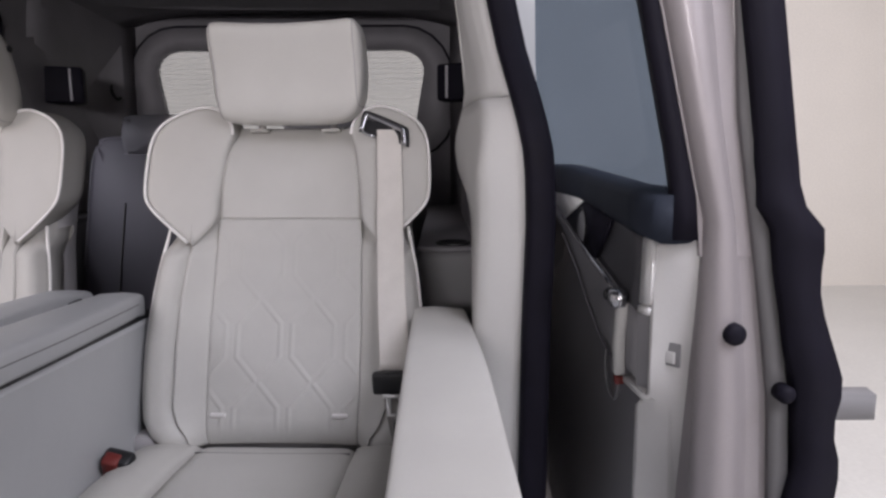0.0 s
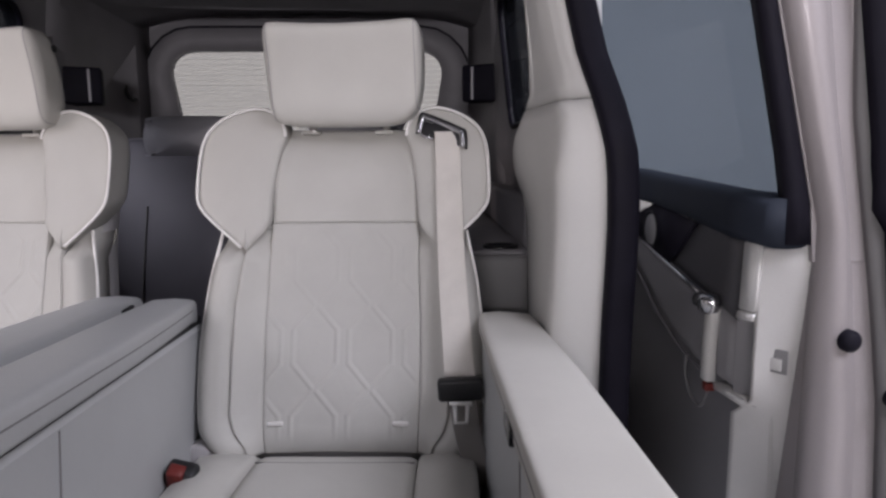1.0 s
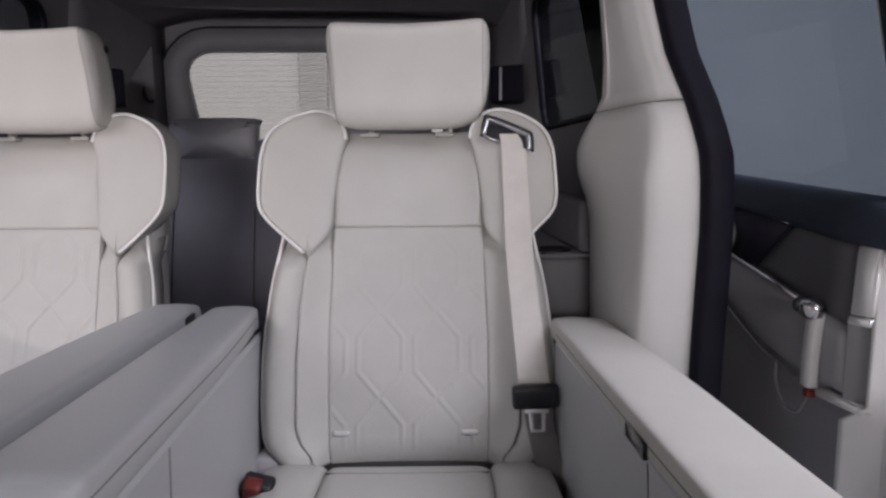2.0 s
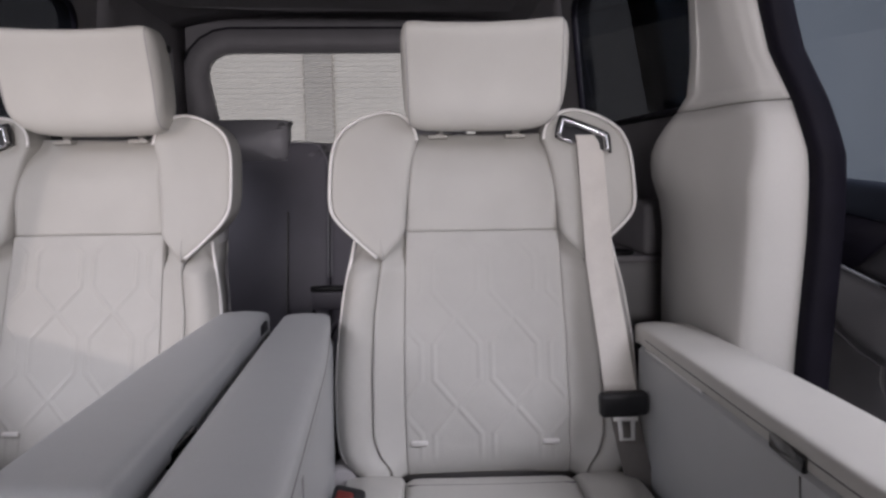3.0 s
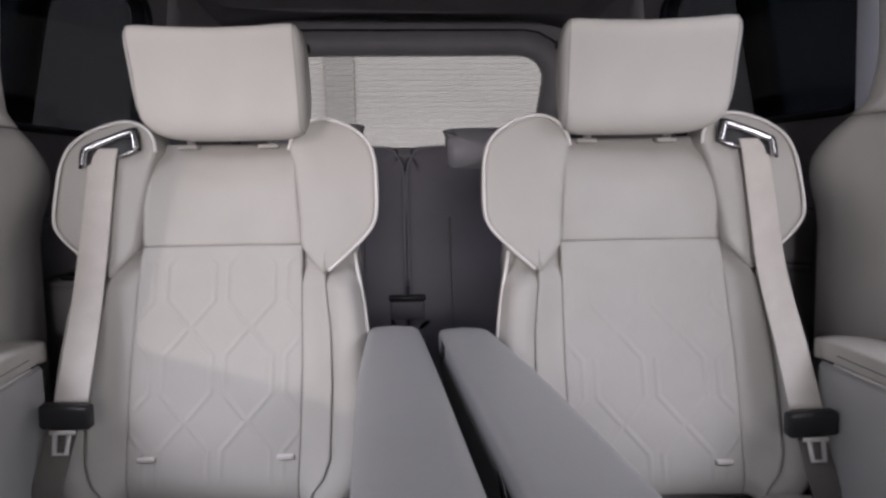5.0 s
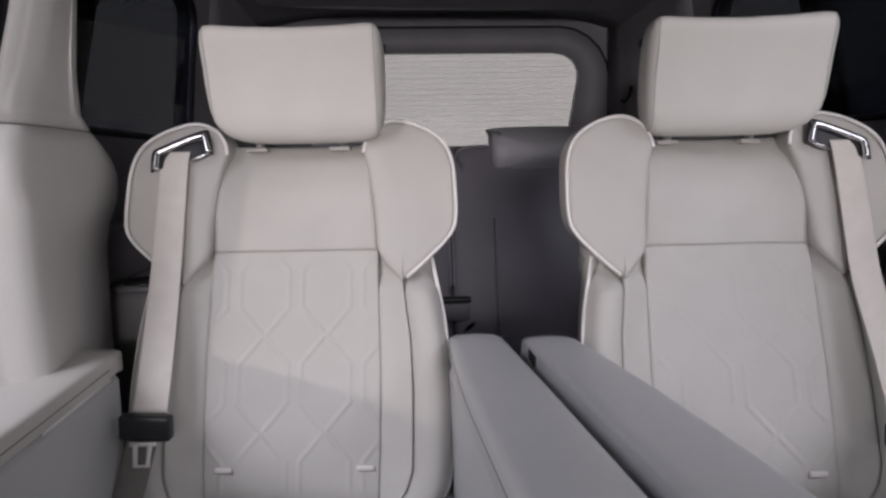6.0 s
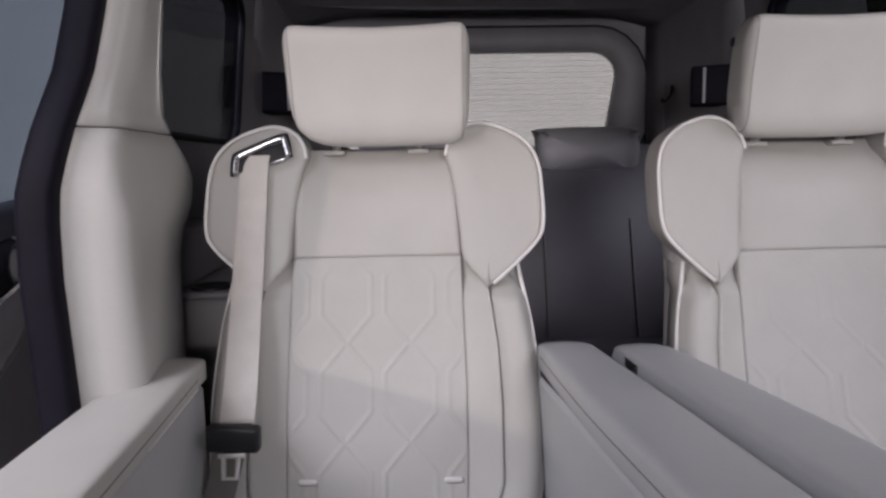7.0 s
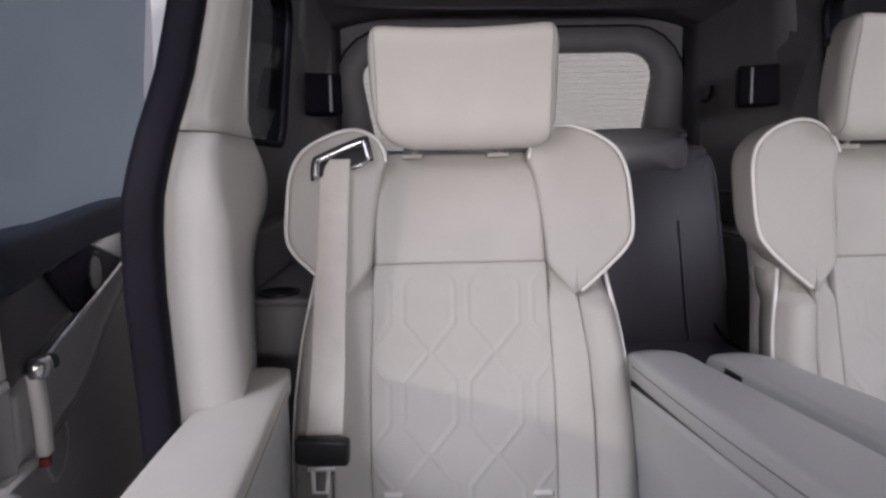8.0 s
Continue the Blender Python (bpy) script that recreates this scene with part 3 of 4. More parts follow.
# ---- one side of the car: pillar trim, seal, rear side trim, sliding door ----
XF = [(0.10, 0.845), (0.45, 0.848), (0.70, 0.850), (0.88, 0.855), (0.95, 0.853), (1.0, 0.848), (1.05, 0.838), (1.10, 0.825), (1.155, 0.812), (1.226, 0.797), (1.35, 0.775), (1.5, 0.745), (1.68, 0.70)]
XB = [(0.10, 0.80), (0.55, 0.79), (0.74, 0.787), (0.86, 0.785), (0.91, 0.775), (0.955, 0.757), (1.0, 0.750), (1.035, 0.752), (1.07, 0.762), (1.10, 0.766), (1.18, 0.757), (1.28, 0.745), (1.45, 0.715), (1.68, 0.67)]
YB = [(0.10, 1.37), (0.86, 1.378), (1.0, 1.365), (1.05, 1.32), (1.10, 1.24), (1.17, 1.21), (1.3, 1.20), (1.68, 1.18)]
YF = [(0.10, 1.01), (0.9, 1.0), (1.0, 0.998), (1.08, 1.02), (1.155, 1.055), (1.3, 1.075), (1.68, 1.10)]


def car_side(sd, m, m_rear, m_door):
    def P(x, y, z):
        return Vector((sd * x, y, z))

    pil = thing("pillar_trim", m, "ivory padded pillar trim between door opening and rear window", "pillar trim", kind="structure")
    for z0, z1, nm in ((0.02, 1.0775, "lower_trim"), (1.0805, 1.70, "upper_trim")):
        secs = []
        n = 46 if z0 < 0.5 else 26
        for j in range(n):
            z = z0 + (z1 - z0) * j / (n - 1)
            e = 0.004 * (max(0, 0.012 - min(abs(z - 1.0775), abs(z - 1.0805))) / 0.012) ** 2
            xf, xb, yb, yf = (lerp_table(t, z) for t in (XF, XB, YB, YF))
            turn = min(1, max(0, (1.12 - z) / 0.16))
            xc, yc = xf - 0.034 - 0.040 * turn, yf + 0.030 + 0.006 * turn
            prof = spline([P(xf + 0.02, yf + 0.012, z), P(xf, yf, z), P(xf - 0.010, yf + 0.003 + e, z), P((xf + xc) / 2, yf + 0.011 + e, z), P(xc + 0.010, yc - 0.010 + e, z), P(xc, yc + 0.014 + e, z), P(xc + (xb - xc) * 0.3, yc + (yb - yc) * 0.3 + e, z),
                           P(xc + (xb - xc) * 0.7, yc + (yb - yc) * 0.7 + e, z), P(xb + 0.002, yb - 0.03 + e, z), P(xb + 0.012, yb + 0.012, z), P(xb + 0.07, yb + 0.03, z)], 4)
            secs.append(prof + [P(0.90, yb + 0.03, z), P(0.90, yf + 0.16, z), P(xf + 0.03, yf + 0.05, z)])
        part(nm, loft(secs), PILLAR, pil, "ivory padded trim")
    seal = thing("door_seal", m, "navy-black rubber seal along the door opening", "door seal", kind="structure")
    secs = []
    for j in range(44):
        z = 0.02 + 1.68 * j / 43
        xf, yf = lerp_table(XF, z), lerp_table(YF, z)
        w = 0.047
        c = P(xf + w / 2 + 0.001, yf - 0.004, z)
        secs.append([c + Vector((sd * w / 2 * (abs(math.cos(a)) ** 0.6) * (1 if math.cos(a) > 0 else -1), 0.022 * (abs(math.sin(a)) ** 0.6) * (1 if math.sin(a) > 0 else -1), 0)) for a in np.linspace(0, 2 * math.pi, 16, endpoint=False)])
    part("seal_strip", loft(secs), RUBBER, seal)

    # rear side trim with quarter window, ledge and cup recess
    rear = thing("rear_side_trim", m_rear, "charcoal rear side trim with a dark quarter window", "side trim", kind="structure")
    hole = rounded(1.36, 2.26, 1.10, 1.52, 0.07)
    outer = rounded(1.34, 3.20, 0.0, 1.74, 0.02)
    # outline points pair up corner by corner
    a = [P(0.872 - 0.12 * max(0, z - 1.0) ** 1.3, y, z) for y, z in outer]
    b = [P(0.872 - 0.12 * max(0, z - 1.0) ** 1.3, y, z) for y, z in hole]
    t = Vector((sd * 0.05, 0, 0))
    bm, vs = grid_mesh([a, b, [p + t for p in b], [p + t for p in a], a], True)
    bmesh.ops.remove_doubles(bm, verts=bm.verts, dist=1e-6)
    part("side_panel", bm, DTRIM, rear, smooth=False)
    part("quarter_seal", tube([P(0.872 - 0.12 * max(0, z - 1.0) ** 1.3 - 0.002, y, z) for y, z in hole + hole[:1]], 0.0085, 8), RUBBER, rear)
    g0 = [P(0.879 - 0.12 * max(0, z - 1.0) ** 1.3, y, z) for y, z in hole]
    bm = bmesh.new()
    f1 = [bm.verts.new(p) for p in g0]
    f2 = [bm.verts.new(p + Vector((sd * 0.004, 0, 0))) for p in g0]
    bm.faces.new(f1)
    bm.faces.new(f2)
    for i in range(len(f1)):
        bm.faces.new([f1[i - 1], f1[i], f2[i], f2[i - 1]])
    g = part("quarter_pane", bm, GLASS_QUARTER, rear, "dark tinted quarter window pane", smooth=False)
    g.visible_shadow = False
    part("wheel_arch", box(*sorted((sd * 0.66, sd * 0.92)), 1.50, 3.1, 0.0, 0.765, 0.018, 3), MTRIM, rear, "grey wheel arch cover")
    part("ledge_rim", box(*sorted((sd * 0.665, sd * 0.90)), 1.502, 3.0, 0.762, 0.775, 0.005), DTRIM, rear)
    bm = loft([[P(0.752 + r * math.cos(a), 1.56 + r * math.sin(a), z) for a in np.linspace(0, 2 * math.pi, 24, endpoint=False)] for r, z in ((0.043, 0.772), (0.043, 0.781), (0.036, 0.782), (0.034, 0.776))])
    part("cup_ring", bm, BLACK, rear, "black cup holder ring")
    part("ledge_back", box(*sorted((sd * 0.80, sd * 0.90)), 1.50, 3.0, 0.775, 0.90, 0.015, 3), DTRIM, rear)
    # corner trim from the side to the tailgate, with a vent
    rows = []
    for j in range(12):
        z = 0.7 + 1.0 * j / 11
        rows.append([P(0.872 - 0.12 * max(0, z - 1.0) ** 1.3 - 0.004, 2.40, z), P(0.842 - 0.05 * max(0, z - 1.0), 2.55, z), P(0.825, 2.85, z), P(0.815, 3.05, z), P(0.77, 3.15, z)])
    part("corner_trim", skirted(rows, (sd * 0.03, 0.01, 0)), DTRIM, rear)
    vent = part("air_vent", box(-0.08, 0.08, -0.008, 0.09, -0.07, 0.07, 0.01, 3), RUBBER, rear, "black air vent with bright blade")
    vm = Matrix.Translation(P(0.785, 2.52, 1.285)) @ Matrix.Rotation(sd * radians(-22), 4, "Z")
    vent.matrix_local = vm
    bl = part("vent_blade", box(-0.005, 0.005, -0.016, -0.006, -0.062, 0.062, 0.003, 2), LIFTEDGREY, vent, "bright vent blade")
    bl.matrix_local = Matrix.Translation((-sd * 0.036, 0, 0))
    part("vent_rim", tube([(sd * 0.070, -0.010, 0.062), (sd * 0.0775, -0.010, 0.048), (sd * 0.079, -0.010, 0.0), (sd * 0.0775, -0.010, -0.060)], 0.0030, 8), MTRIM, vent, "thin grey vent rim")
    hook = part("coat_hook", tube(spline([(0, 0, 0.035), (-sd * 0.006, -0.012, 0.015), (-sd * 0.018, -0.02, -0.012), (-sd * 0.036, -0.018, -0.030), (-sd * 0.048, -0.012, -0.020)], 4), 0.0075, 8), BLACK, rear, "black coat hook")
    hook.matrix_local = Matrix.Translation(P(0.815, 2.97, 1.300))

    # sill and outer body below the opening
    part("sill", box(*sorted((sd * 0.86, sd * 0.97)), -1.6, 1.3, -0.10, 0.04, 0.02, 3), PAINT, rear, "champagne painted sill")
    secs = []
    for y in (1.55, 1.60, 2.2, 3.0, 3.2):
        k = 0.0 if y < 3 else 0.05
        secs.append([P(x - k, y, z) for x, z in ((0.93, -0.1), (0.985, 0.0), (0.99, 0.5), (0.985, 0.85), (0.955, 0.98), (0.953, 0.985), (0.92, 0.98), (0.92, -0.1))])
    part("quarter_panel", loft(secs), PAINT, rear, "champagne painted rear quarter panel")

    # sliding door, pushed back along the outside
    door = thing("sliding_door", m_door, "open sliding door with grey trim, tinted window and champagne paint", "car door", "sliding doors")
    Y0, Y1 = 0.765, 1.93
    n = 24

    SKIN = [(-0.1, 1.14), (0.3, 1.19), (0.55, 1.212), (0.60, 1.216), (0.645, 1.206), (0.70, 1.217), (0.76, 1.200), (0.83, 1.178), (0.895, 1.172), (0.912, 1.153), (1.0, 1.142), (1.16, 1.117), (1.3, 1.09), (1.52, 1.05)]

    def skin(y, z):
        return lerp_table(SKIN, z)
    # metal body below the belt, with painted front end face
    secs = []
    for y in (Y0, Y0 + 0.004, Y0 + 0.03, Y1 - 0.03, Y1):
        k = {Y0: 0.006, Y1: 0.01}.get(y, 0.0)
        prof = [P(1.042, y, -0.05), P(1.042, y, 0.30), P(1.042, y, 0.60), P(1.042, y, 0.86), P(1.045, y, 0.905)]
        zs = [0.905, 0.85, 0.78, 0.72, 0.64, 0.5, 0.3, 0.1, -0.05]
        prof += [P(skin(y, z) - 0.05 - k, y, z) for z in zs]
        secs.append(prof)
    part("door_shell", loft(secs), PAINT, door, "champagne painted door shell", smooth=False)
    # outer skin with its returned edge and the wavy rubber seal at the front
    rows = []
    for z in np.linspace(-0.08, 0.93, 30):
        rows.append([P(skin(0, z) - (0.02 if y == Y0 else 0), y, z) for y in (Y0 + 0.0, Y0 + 0.015, Y0 + 0.05, Y1)])
    part("outer_skin", skirted(rows, (-sd * 0.012, 0, 0)), PAINT, door, "champagne painted outer skin")
    zs = np.linspace(-0.05, 1.5, 60)
    pts = [P(skin(0, z) - 0.028 + 0.004 * math.sin(z * 23) * (z < 0.95), Y0 - 0.010, z) for z in zs]
    part("edge_seal", ribbon(pts, [0.056 + 0.006 * math.sin(z * 37) * (z < 0.95) - 0.010 * min(1, max(0, (z - 0.9) / 0.1)) for z in zs], 0.026), RUBBER, door, "black rubber edge seal")
    pts = [P(lerp_table([(0.0, 1.150), (0.55, 1.150), (0.68, 1.142), (0.83, 1.120), (1.03, 1.086), (1.16, 1.076), (1.5, 1.02)], z), Y0 - 0.003, z) for z in zs]
    part("weather_strip", ribbon(pts, 0.026, 0.014), WEATHER, door, "grey weatherstrip")
    rows = []
    for z in np.linspace(-0.05, 1.5, 40):
        xa = 1.047 - 0.235 * max(0, z - 0.9) - 0.006
        xb = lerp_table([(0.0, 1.140), (0.55, 1.140), (0.68, 1.132), (0.83, 1.110), (1.03, 1.078), (1.16, 1.066), (1.5, 1.012)], z)
        row = []
        for i in range(19):
            u = i / 18
            bulge = 0.016 * math.sin(math.pi * min(1, u / 0.62)) ** 0.8 if u < 0.62 else -0.006 * math.sin(math.pi * (u - 0.62) / 0.38)
            row.append(P(xa + (xb - xa) * u, Y0 - 0.0045 - bulge, z))
        rows.append(row)
    part("door_end", skirted(rows, (0, 0.012, 0)), PAINT, door, "champagne painted rounded door end")
    for x, z, r in ((1.076, 0.768, 0.0135), (1.143, 0.692, 0.0115)):
        part("rubber_stop", disc(P(x, Y0 - 0.020, z), (0, -1, 0), r, 0.022, 24, 0.005), RUBBER, door, "black rubber stop")
    # inner trim
    def slab(poly, xa, xb):
        bm = loft([[P(x, y, z) for y, z in poly] for x in (xb, xa)])
        bmesh.ops.bevel(bm, geom=list(bm.edges), offset=0.0012, segments=2, affect="EDGES")
        return bm

    def fold(y):
        """Height of the crease under the elbow rest."""
        return lerp_table([(0.8, 0.665), (0.98, 0.668), (1.06, 0.680), (1.15, 0.712), (1.26, 0.765), (1.40, 0.815), (1.6, 0.86)], y)

    rows = []
    for j in range(60):
        z = 0.10 + 0.79 * j / 59
        row = []
        for i in range(50):
            y = 0.850 + (Y1 - 0.850) * i / 49
            k = min(1, max(0, (fold(y) - z + 0.012) / 0.024))
            k = k * k * (3 - 2 * k)
            deep = math.sin(max(0, min(1, (y - 0.95) / 0.9)) * math.pi) * math.sin(max(0, min(1, (z - 0.15) / 0.7)) * math.pi)
            back = 0.016 if z > 0.774 + 0.18 * (y - 0.905) else 0.0
            row.append(P(0.9915 + back + 0.020 * k - 0.010 * deep * k + 0.030 * k * max(0, (z - 0.30) / 0.40) ** 2, y, z))
        rows.append(row)
    part("trim_panel", skirted(rows, (sd * 0.035, 0, 0)), DOORTRIM, door, "grey padded trim panel")
    pts = [P(0.9965, y, fold(y) - 0.006) for y in np.linspace(0.96, 1.42, 24)]
    part("trim_crease", tube(pts, 0.0022, 8), DTRIM, door)
    pocket = spline([P(0.9935, 1.005, 0.672), P(0.9905, 1.000, 0.640), P(0.9905, 0.975, 0.612), P(0.9905, 0.940, 0.612), P(0.9905, 0.915, 0.650)], 5)
    part("latch_pocket_rim", tube(pocket, 0.0028, 8), MTRIM, door)
    # ivory front strip with its square hole, painted on as plates, and pull recess
    rows = []
    for j in range(24):
        z = 0.08 + 0.80 * j / 23
        reach = 0.036 + 0.048 * min(1, max(0, (0.668 - z) / 0.012))
        rows.append([P(1.040 - 0.046 * (i / 8) ** 0.8, Y0 + 0.004 + reach * i / 8 + 0.045 * (1 - i / 8) * min(1.2, max(0, (0.86 - z) / 0.33)), z) for i in range(9)])
    strip = part("front_strip", skirted(rows, (sd * 0.03, 0, 0)), DOOREDGE, door, "ivory plastic front strip")
    # no hole is cut: a dark plate for its shade, a pale one for its lit part
    for dx, dz, w, h, mt in ((0.0, 0.0, 0.013, 0.0155, MTRIM), (0.002, -0.004, 0.007, 0.008, DOOREDGE)):
        bm = box(-w, w, -0.0015, 0.0015, -h, h, 0.001)
        bm.transform(Matrix.Translation(P(1.0195 - dx * 0.6, 0.7925 - dx * 0.3, 0.728 + dz)) @ Matrix.Rotation(sd * radians(-52), 4, "Z"))
        part("hole_plate", bm, mt, strip, "flat square plate painting the latch hole's shade and lit part")
    part("strip_ring", tube([P(1.0165 - 0.006 * math.cos(a), 0.8035 + 0.007 * math.cos(a), 0.672 + 0.009 * math.sin(a)) for a in np.linspace(-0.6, 2.0, 12)], 0.0011, 6), MTRIM, strip)
    # hand recess behind the pull bar: a sunk back, a side cheek and a floor
    # the back's darker grey puts the recess's shade into its colour
    part("recess_back", slab([(0.806, 0.672), (0.900, 0.664), (0.900, 0.772), (0.806, 0.776)], 1.012, 1.020), MTRIM, door, "shaded back of the hand recess")
    part("recess_cheek", loft([[P(x, y, z) for z in (0.664, 0.776)] + [P(x + 0.003, y + 0.003, z) for z in (0.776, 0.664)] for x, y in ((0.992, 0.846), (1.012, 0.806))]), DOORTRIM, door, "grey cheek of the hand recess", smooth=False)
    part("recess_floor", slab([(0.812, 0.658), (0.902, 0.652), (0.902, 0.664), (0.812, 0.670)], 0.990, 1.016), DOOREDGE, door)
    bar = spline([P(0.986, 0.903, 0.772), P(0.9835, 0.905, 0.72), P(0.985, 0.908, 0.664)], 5)
    part("pull_bar", ribbon(bar, 0.022, 0.014, (0, 1, 0)), PILLAR, door, "ivory pull bar")
    part("latch_button", box(*sorted((sd * 0.979, sd * 0.992)), 0.900, 0.914, 0.648, 0.660, 0.002), RED, door, "small dark red latch")
    part("chrome_post", slab([(0.804, 0.789), (0.842, 0.785), (0.836, 0.876), (0.797, 0.880)], 0.9905, 0.998), STEEL, door, "brushed metal end strip")
    part("post_ledge", slab([(0.806, 0.776), (0.846, 0.772), (0.843, 0.783), (0.804, 0.787)], 0.9895, 0.998), STEEL, door)
    # dark inlay above the trim, with chrome strips, release knob and speaker
    rows = []
    for j in range(8):
        v = j / 7
        rows.append([P(0.993 + 0.003 * math.sin(v * math.pi), y, (0.778 + 0.18 * (y - 0.905)) * (1 - v) + v * (0.884 + 0.11 * (y - 0.87))) for y in np.linspace(0.843, 1.60, 16)])
    part("inlay", skirted(rows, (sd * 0.02, 0, 0)), INLAY, door, "charcoal inlay")
    part("speaker_panel", slab([(0.978, 0.889), (1.150, 0.908), (1.335, 0.857), (1.077, 0.811)], 0.985, 0.994), RUBBER, door, "black speaker panel")
    part("corner_panel", slab([(1.156, 0.908), (1.60, 0.950), (1.50, 0.890), (1.342, 0.858)], 0.986, 0.996), STEEL, door, "silvery corner panel")
    part("speaker_ring", disc(P(0.984, 1.165, 0.858), (-sd, 0, 0), 0.028, 0.006, 32, 0.002), MTRIM, door, "round grey speaker grille")
    part("speaker_rim", tube([P(0.982, 1.165 + 0.034 * math.cos(a), 0.858 + 0.034 * math.sin(a)) for a in np.linspace(0, 2 * math.pi, 33)], 0.0014, 6), BLACK, door, "thin black speaker rim")
    part("chrome_strip", tube([P(0.985, 0.90, 0.777), P(0.983, 1.1, 0.813), P(0.985, 1.36, 0.860)], 0.0042, 8), CHROME, door, "chrome strip")
    part("upper_strip", tube([P(0.984, 0.978, 0.893), P(0.983, 1.15, 0.911), P(0.984, 1.55, 0.948)], 0.0024, 8), CHROME, door, "thin chrome strip")
    knob = loft([[P(0.981, 0.908, 0.779) + Vector((r * 0.75 * math.cos(a), r * math.sin(a), h)) for a in np.linspace(0, 2 * math.pi, 14, endpoint=False)] for r, h in ((0.010, -0.016), (0.019, -0.011), (0.021, 0.004), (0.016, 0.011), (0.004, 0.013))])
    part("lock_knob", knob, CHROME, door, "chrome release knob")
    part("knob_cap", disc(P(0.974, 0.925, 0.780), (-0.4 * sd, 1, 0), 0.011, 0.010, 16, 0.002), BLACK, door, "black knob cap")
    # padded dark top
    secs = []
    for y in np.linspace(Y0 + 0.002, Y1, 12):
        c = P(1.008, y, 0.915)
        secs.append([c + Vector((sd * 0.030 * (abs(math.cos(a)) ** 0.5) * (1 if math.cos(a) > 0 else -1), 0, (0.040 - 0.10 * min(0.32, max(0, y - 0.86)) if math.sin(a) < 0 else 0.020 + 0.035 * min(1, (y - Y0) / 0.6)) * (abs(math.sin(a)) ** 0.5) * (1 if math.sin(a) > 0 else -1))) for a in np.linspace(0, 2 * math.pi, 20, endpoint=False)])
    part("door_top_pad", loft(secs), BELTLINE, door, "midnight padded door top")
    # window frame and pane
    def glass_x(z):
        return 1.03 - 0.22 * max(0, z - 0.95)
    for y, w in ((Y0 + 0.012, 0.024), (Y1 - 0.03, 0.07)):
        part("window_frame", ribbon([P(glass_x(z), y, z) for z in np.linspace(0.88, 1.52, 12)], w, 0.05, (0, 1, 0)), RUBBER, door, "black window frame")
    part("window_frame", ribbon([P(glass_x(1.50), y, 1.50) for y in (Y0, 1.3, Y1)], 0.08, 0.05, (0, 0, 1)), RUBBER, door, "black window frame")
    secs = []
    for z in np.linspace(0.86, 1.50, 10):
        secs.append([P(1.050 - 0.235 * max(0, z - 0.9) - 0.012, Y0 - 0.002, z), P(1.15 - 0.24 * max(0, z - 0.9) - 0.02, Y0 - 0.002, z), P(1.15 - 0.24 * max(0, z - 0.9) - 0.02, Y0 + 0.05, z), P(1.050 - 0.235 * max(0, z - 0.9) - 0.012, Y0 + 0.05, z)])
    part("front_post", loft(secs), PAINT, door, "champagne painted window post", smooth=False)
    rows = [[P(glass_x(z), y, z) for y in np.linspace(Y0 + 0.014, Y1 - 0.04, 4)] for z in np.linspace(0.90, 1.5, 8)]
    g = part("window_pane", skirted(rows, (sd * 0.004, 0, 0)), GLASS_SIDE, door, "blue-grey tinted window pane", smooth=False)
    g.visible_shadow = False
    # outer handle
    part("outer_handle", loft([[P(x, y, z) for y, z in ((0.93, 0.578), (0.93, 0.618), (0.955, 0.622), (0.965, 0.60), (0.955, 0.574))] for x in (1.19, 1.25, 1.39)]), MTRIM, door, "grey handle standing proud of the door")


car_side(1, pose(0, 0, 0), pose(0, 0, 0), pose(0, 0, 0))
car_side(-1, pose(0.232, 0.226, 0, 0, 0, 8.4), pose(0.02, 0.03, 0), pose(0.198, 0.3666, 0.01, 0, 0, 10.0))

# roof outside and front end with windscreen opening; the front end is added, unseen
rows = []
for j in range(20):
    y = -0.9 + 4.15 * j / 19
    rows.append([Vector((u * 0.86, y, 1.84 - 0.04 * max(0, (y - 2.0) / 1.2) ** 2 - 0.12 * abs(u) ** 3)) for u in np.linspace(-1, 1, 17)])
tagged(part("roof", skirted(rows, (0, 0, -0.03)), PAINT), "champagne painted car roof", "car roof", kind="structure")
# bulkhead added out of view; its top edge cuts the front light low down
secs = []
for x in np.linspace(-0.95, 0.95, 20):
    top = 1.095 - 0.02 * x * x
    secs.append([Vector((x, y, z)) for y, z in ((-1.05, -0.06), (-0.92, -0.06), (-0.92, top - 0.02), (-0.94, top), (-1.03, top), (-1.05, top - 0.02))])
tagged(part("bulkhead", loft(secs), DTRIM), "charcoal bulkhead added unseen to shade the lower seats", "bulkhead", kind="structure")

# unseen front sides, added to keep side light off the opposite pillar
for sd in (-1, 1):
    secs = []
    for y in (-1.04, -0.6, -0.16, -0.12):
        k = 0.008 if y == -0.12 else 0.0
        secs.append([Vector((sd * x, y, z)) for x, z in ((0.90 + k, 0.0), (0.975 - k, 0.0), (0.985 - k, 0.9), (0.90, 1.72), (0.82 + k, 1.72), (0.90 + k, 0.95))])
    tagged(part("side_blocker", loft(secs), DTRIM, smooth=False), "charcoal cabin side added unseen to block side light", "car side", kind="structure")

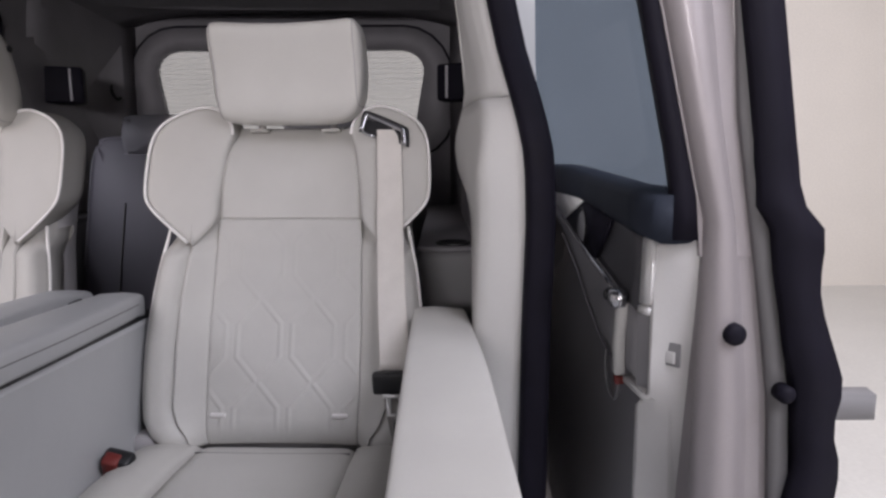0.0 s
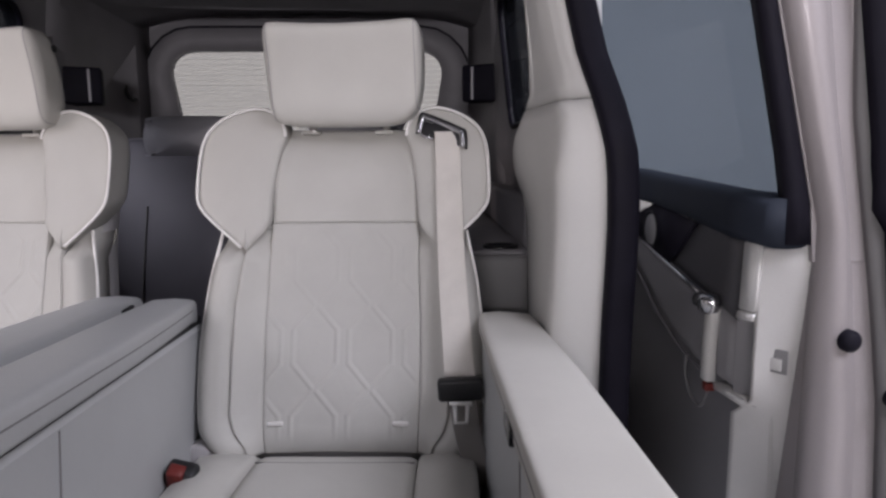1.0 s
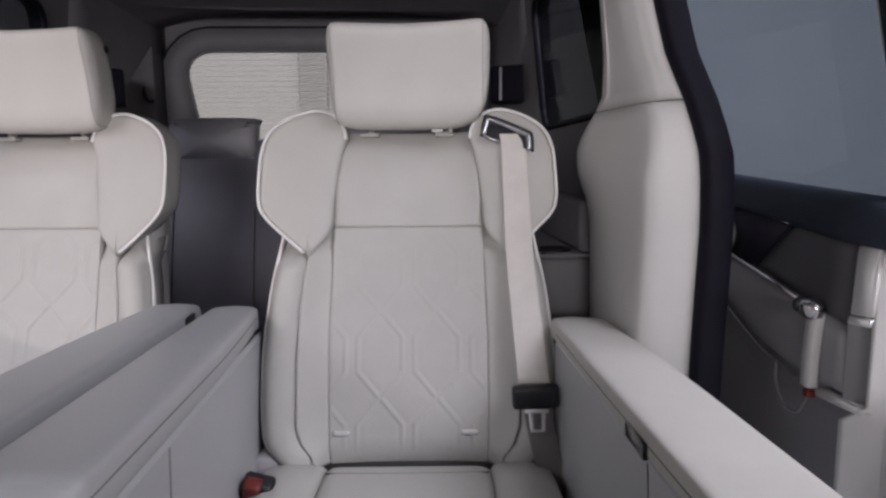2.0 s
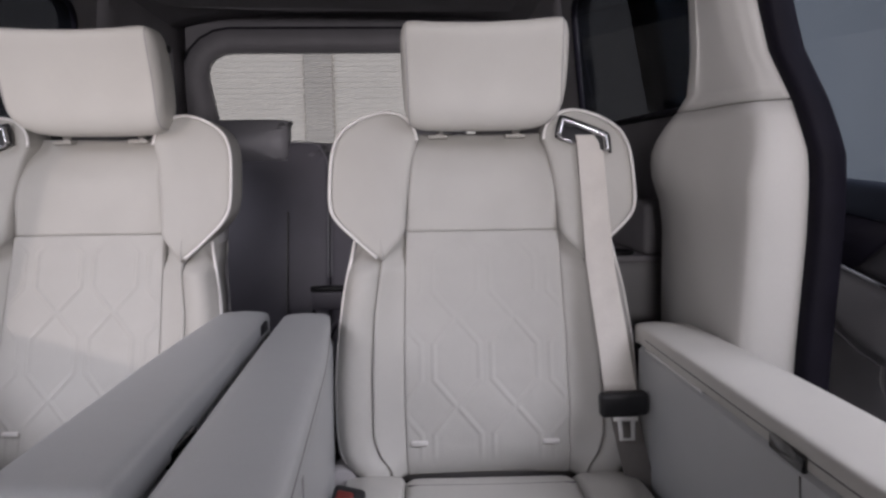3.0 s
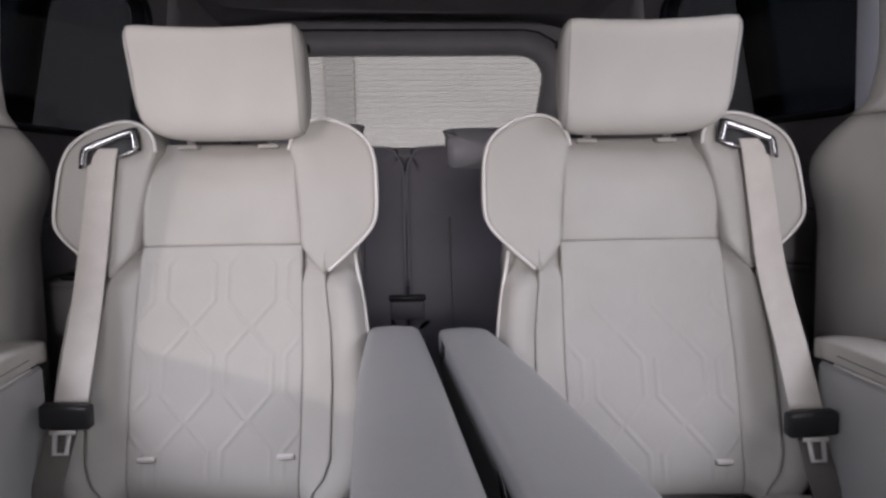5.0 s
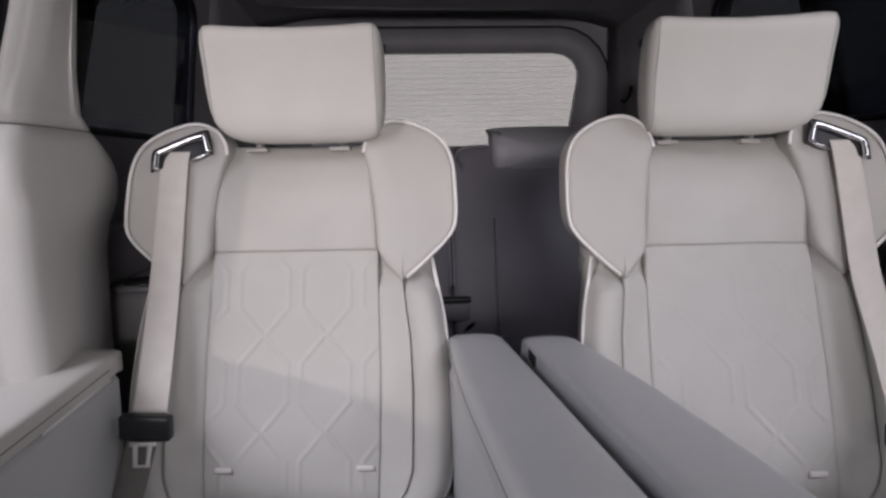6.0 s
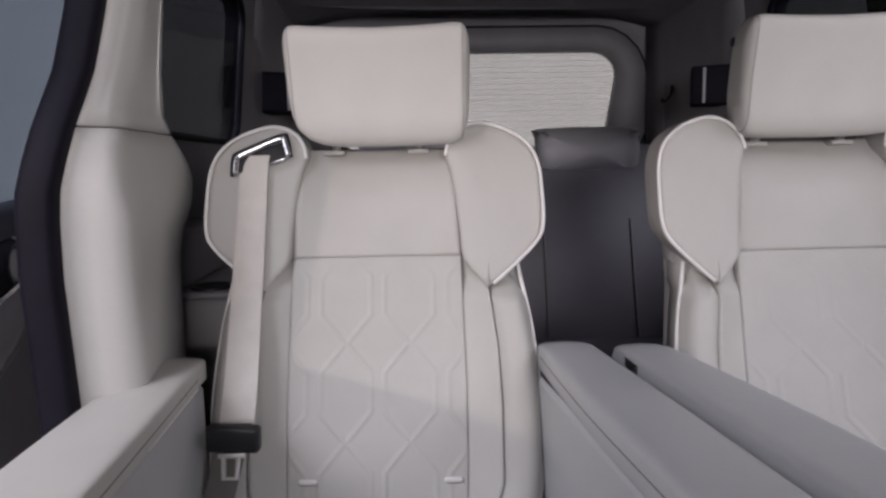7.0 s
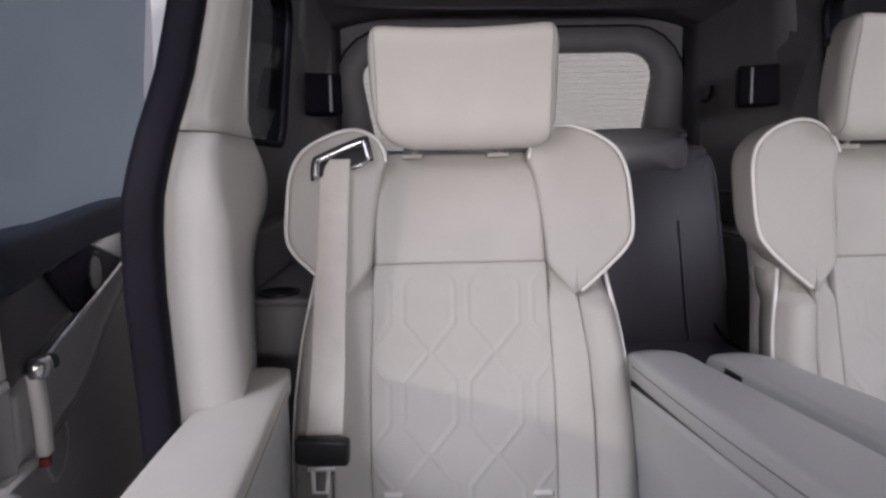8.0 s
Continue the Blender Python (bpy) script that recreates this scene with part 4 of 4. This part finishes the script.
# ---- third row ----
def third_row_seat(name, x0, x1, hx0, hx1, zt, m, label):
    seat = thing(name, m, label, "car seat", "third row seats")
    w = x1 - x0
    out = [(x0 + 0.01, 0.40), (x1 - 0.01, 0.40), (x1, 0.46), (x1, 0.98), (x1 - 0.02, 1.045), (x1 - 0.07, 1.08), (x0 + 0.07, 1.08), (x0 + 0.02, 1.045), (x0, 0.98), (x0, 0.46)]
    out = [(p.x, p.y) for p in spline([Vector((a, b, 0)) for a, b in out], 4, True)]
    part("backrest", pillow(out, lambda s, z: 0.28 * (z - 0.8), 0.012, 0.02, 0.09, 10), DARKSEAT, seat)
    rim = [(x0 + 0.003, 0.60), (x0 + 0.003, 0.80), (x0 + 0.003, 0.975), (x0 + 0.022, 1.04), (x0 + 0.07, 1.074), (x0 + w / 2, 1.078), (x1 - 0.07, 1.074), (x1 - 0.022, 1.04), (x1 - 0.003, 0.975), (x1 - 0.003, 0.80), (x1 - 0.003, 0.60)]
    part("piping", tube([(p.x, 0.28 * (p.y - 0.8) + 0.003, p.y) for p in spline([Vector((a, b, 0)) for a, b in rim], 5)], 0.0032), DARKPIPE, seat, "slate edge piping")
    for k in (0.25, 0.75):
        xx = x0 + w * k
        part("seam", tube([(xx, 0.28 * (z - 0.8) - 0.0125, z) for z in np.linspace(0.45, 0.83, 8)], 0.0028, 6), THREAD, seat)
    hz0, hz1 = zt - 0.175, zt
    out = [(hx0 + 0.02, hz0), (hx1 - 0.02, hz0), (hx1, hz0 + 0.03), (hx1 + 0.002, hz1 - 0.03), (hx1 - 0.02, hz1), (hx0 + 0.02, hz1), (hx0 - 0.002, hz1 - 0.03), (hx0, hz0 + 0.03)]
    out = [(p.x, p.y) for p in spline([Vector((a, b, 0)) for a, b in out], 4, True)]
    part("headrest", pillow(out, lambda s, z: 0.030 + 7 * (z - (hz0 + hz1) / 2) ** 2, 0.022, 0.030, 0.06, 8), LIFTEDGREY, seat, "grey leather headrest, lightened to stand for light from above")
    part("cushion", box(x0 + 0.01, x1 - 0.01, -0.52, 0.0, 0.28, 0.44, 0.03, 3), DARKSEAT, seat)
    part("seat_base", box(x0 + 0.03, x1 - 0.03, -0.45, 0.05, 0.0, 0.29, 0.01), BLACK, seat)
    return seat


third_row_seat("third_row_seat", -0.60, -0.021, -0.476, -0.166, 1.160, pose(0, 2.37, 0), "slate leather third row seat with low headrest")
third_row_seat("third_row_seat", -0.016, 0.58, 0.132, 0.480, 1.140, pose(0, 2.37, 0), "slate leather third row seat with low headrest")
belt = thing("belt_pocket", pose(-0.022, 2.30, 0), "dark strap pocket between the third row seats", "belt pocket")
part("pocket_body", box(-0.058, 0.058, -0.02, 0.01, 0.49, 0.555, 0.008, 3), DARKSEAT, belt)
part("pocket_slot", box(-0.062, 0.062, -0.022, 0.01, 0.557, 0.574, 0.004), BLACK, belt)

# ---- the studio round the car ----
tagged(part("studio_column", box(-0.74, -0.46, 6.53, 6.6, -0.35, 5.0, 0.01), COLUMN, smooth=False), "plain greyish studio column against the wall", "column", kind="structure")
tagged(part("ground", box(-9, 9, -9, 9, -0.45, -0.35, 0), STUDIOFLOOR, smooth=False), "pale grey polished studio floor", "studio floor", kind="structure")
for nm, b in (("wall_north", (-9, 9, 6.6, 6.8, -0.35, 5)), ("wall_south", (-9, 9, -9, -8.8, -0.35, 5)), ("wall_east", (8.8, 9, -8.8, 6.6, -0.35, 5)), ("wall_west", (-9, -8.8, -8.8, 6.6, -0.35, 5))):
    tagged(part(nm, box(*b, 0), WALL, smooth=False), "warm white plain studio wall", "studio wall", kind="structure")
tagged(part("ceiling_studio", box(-9, 9, -9, 6.8, 5.0, 5.1, 0), WALL, smooth=False), "warm white studio ceiling", "studio ceiling", kind="structure")
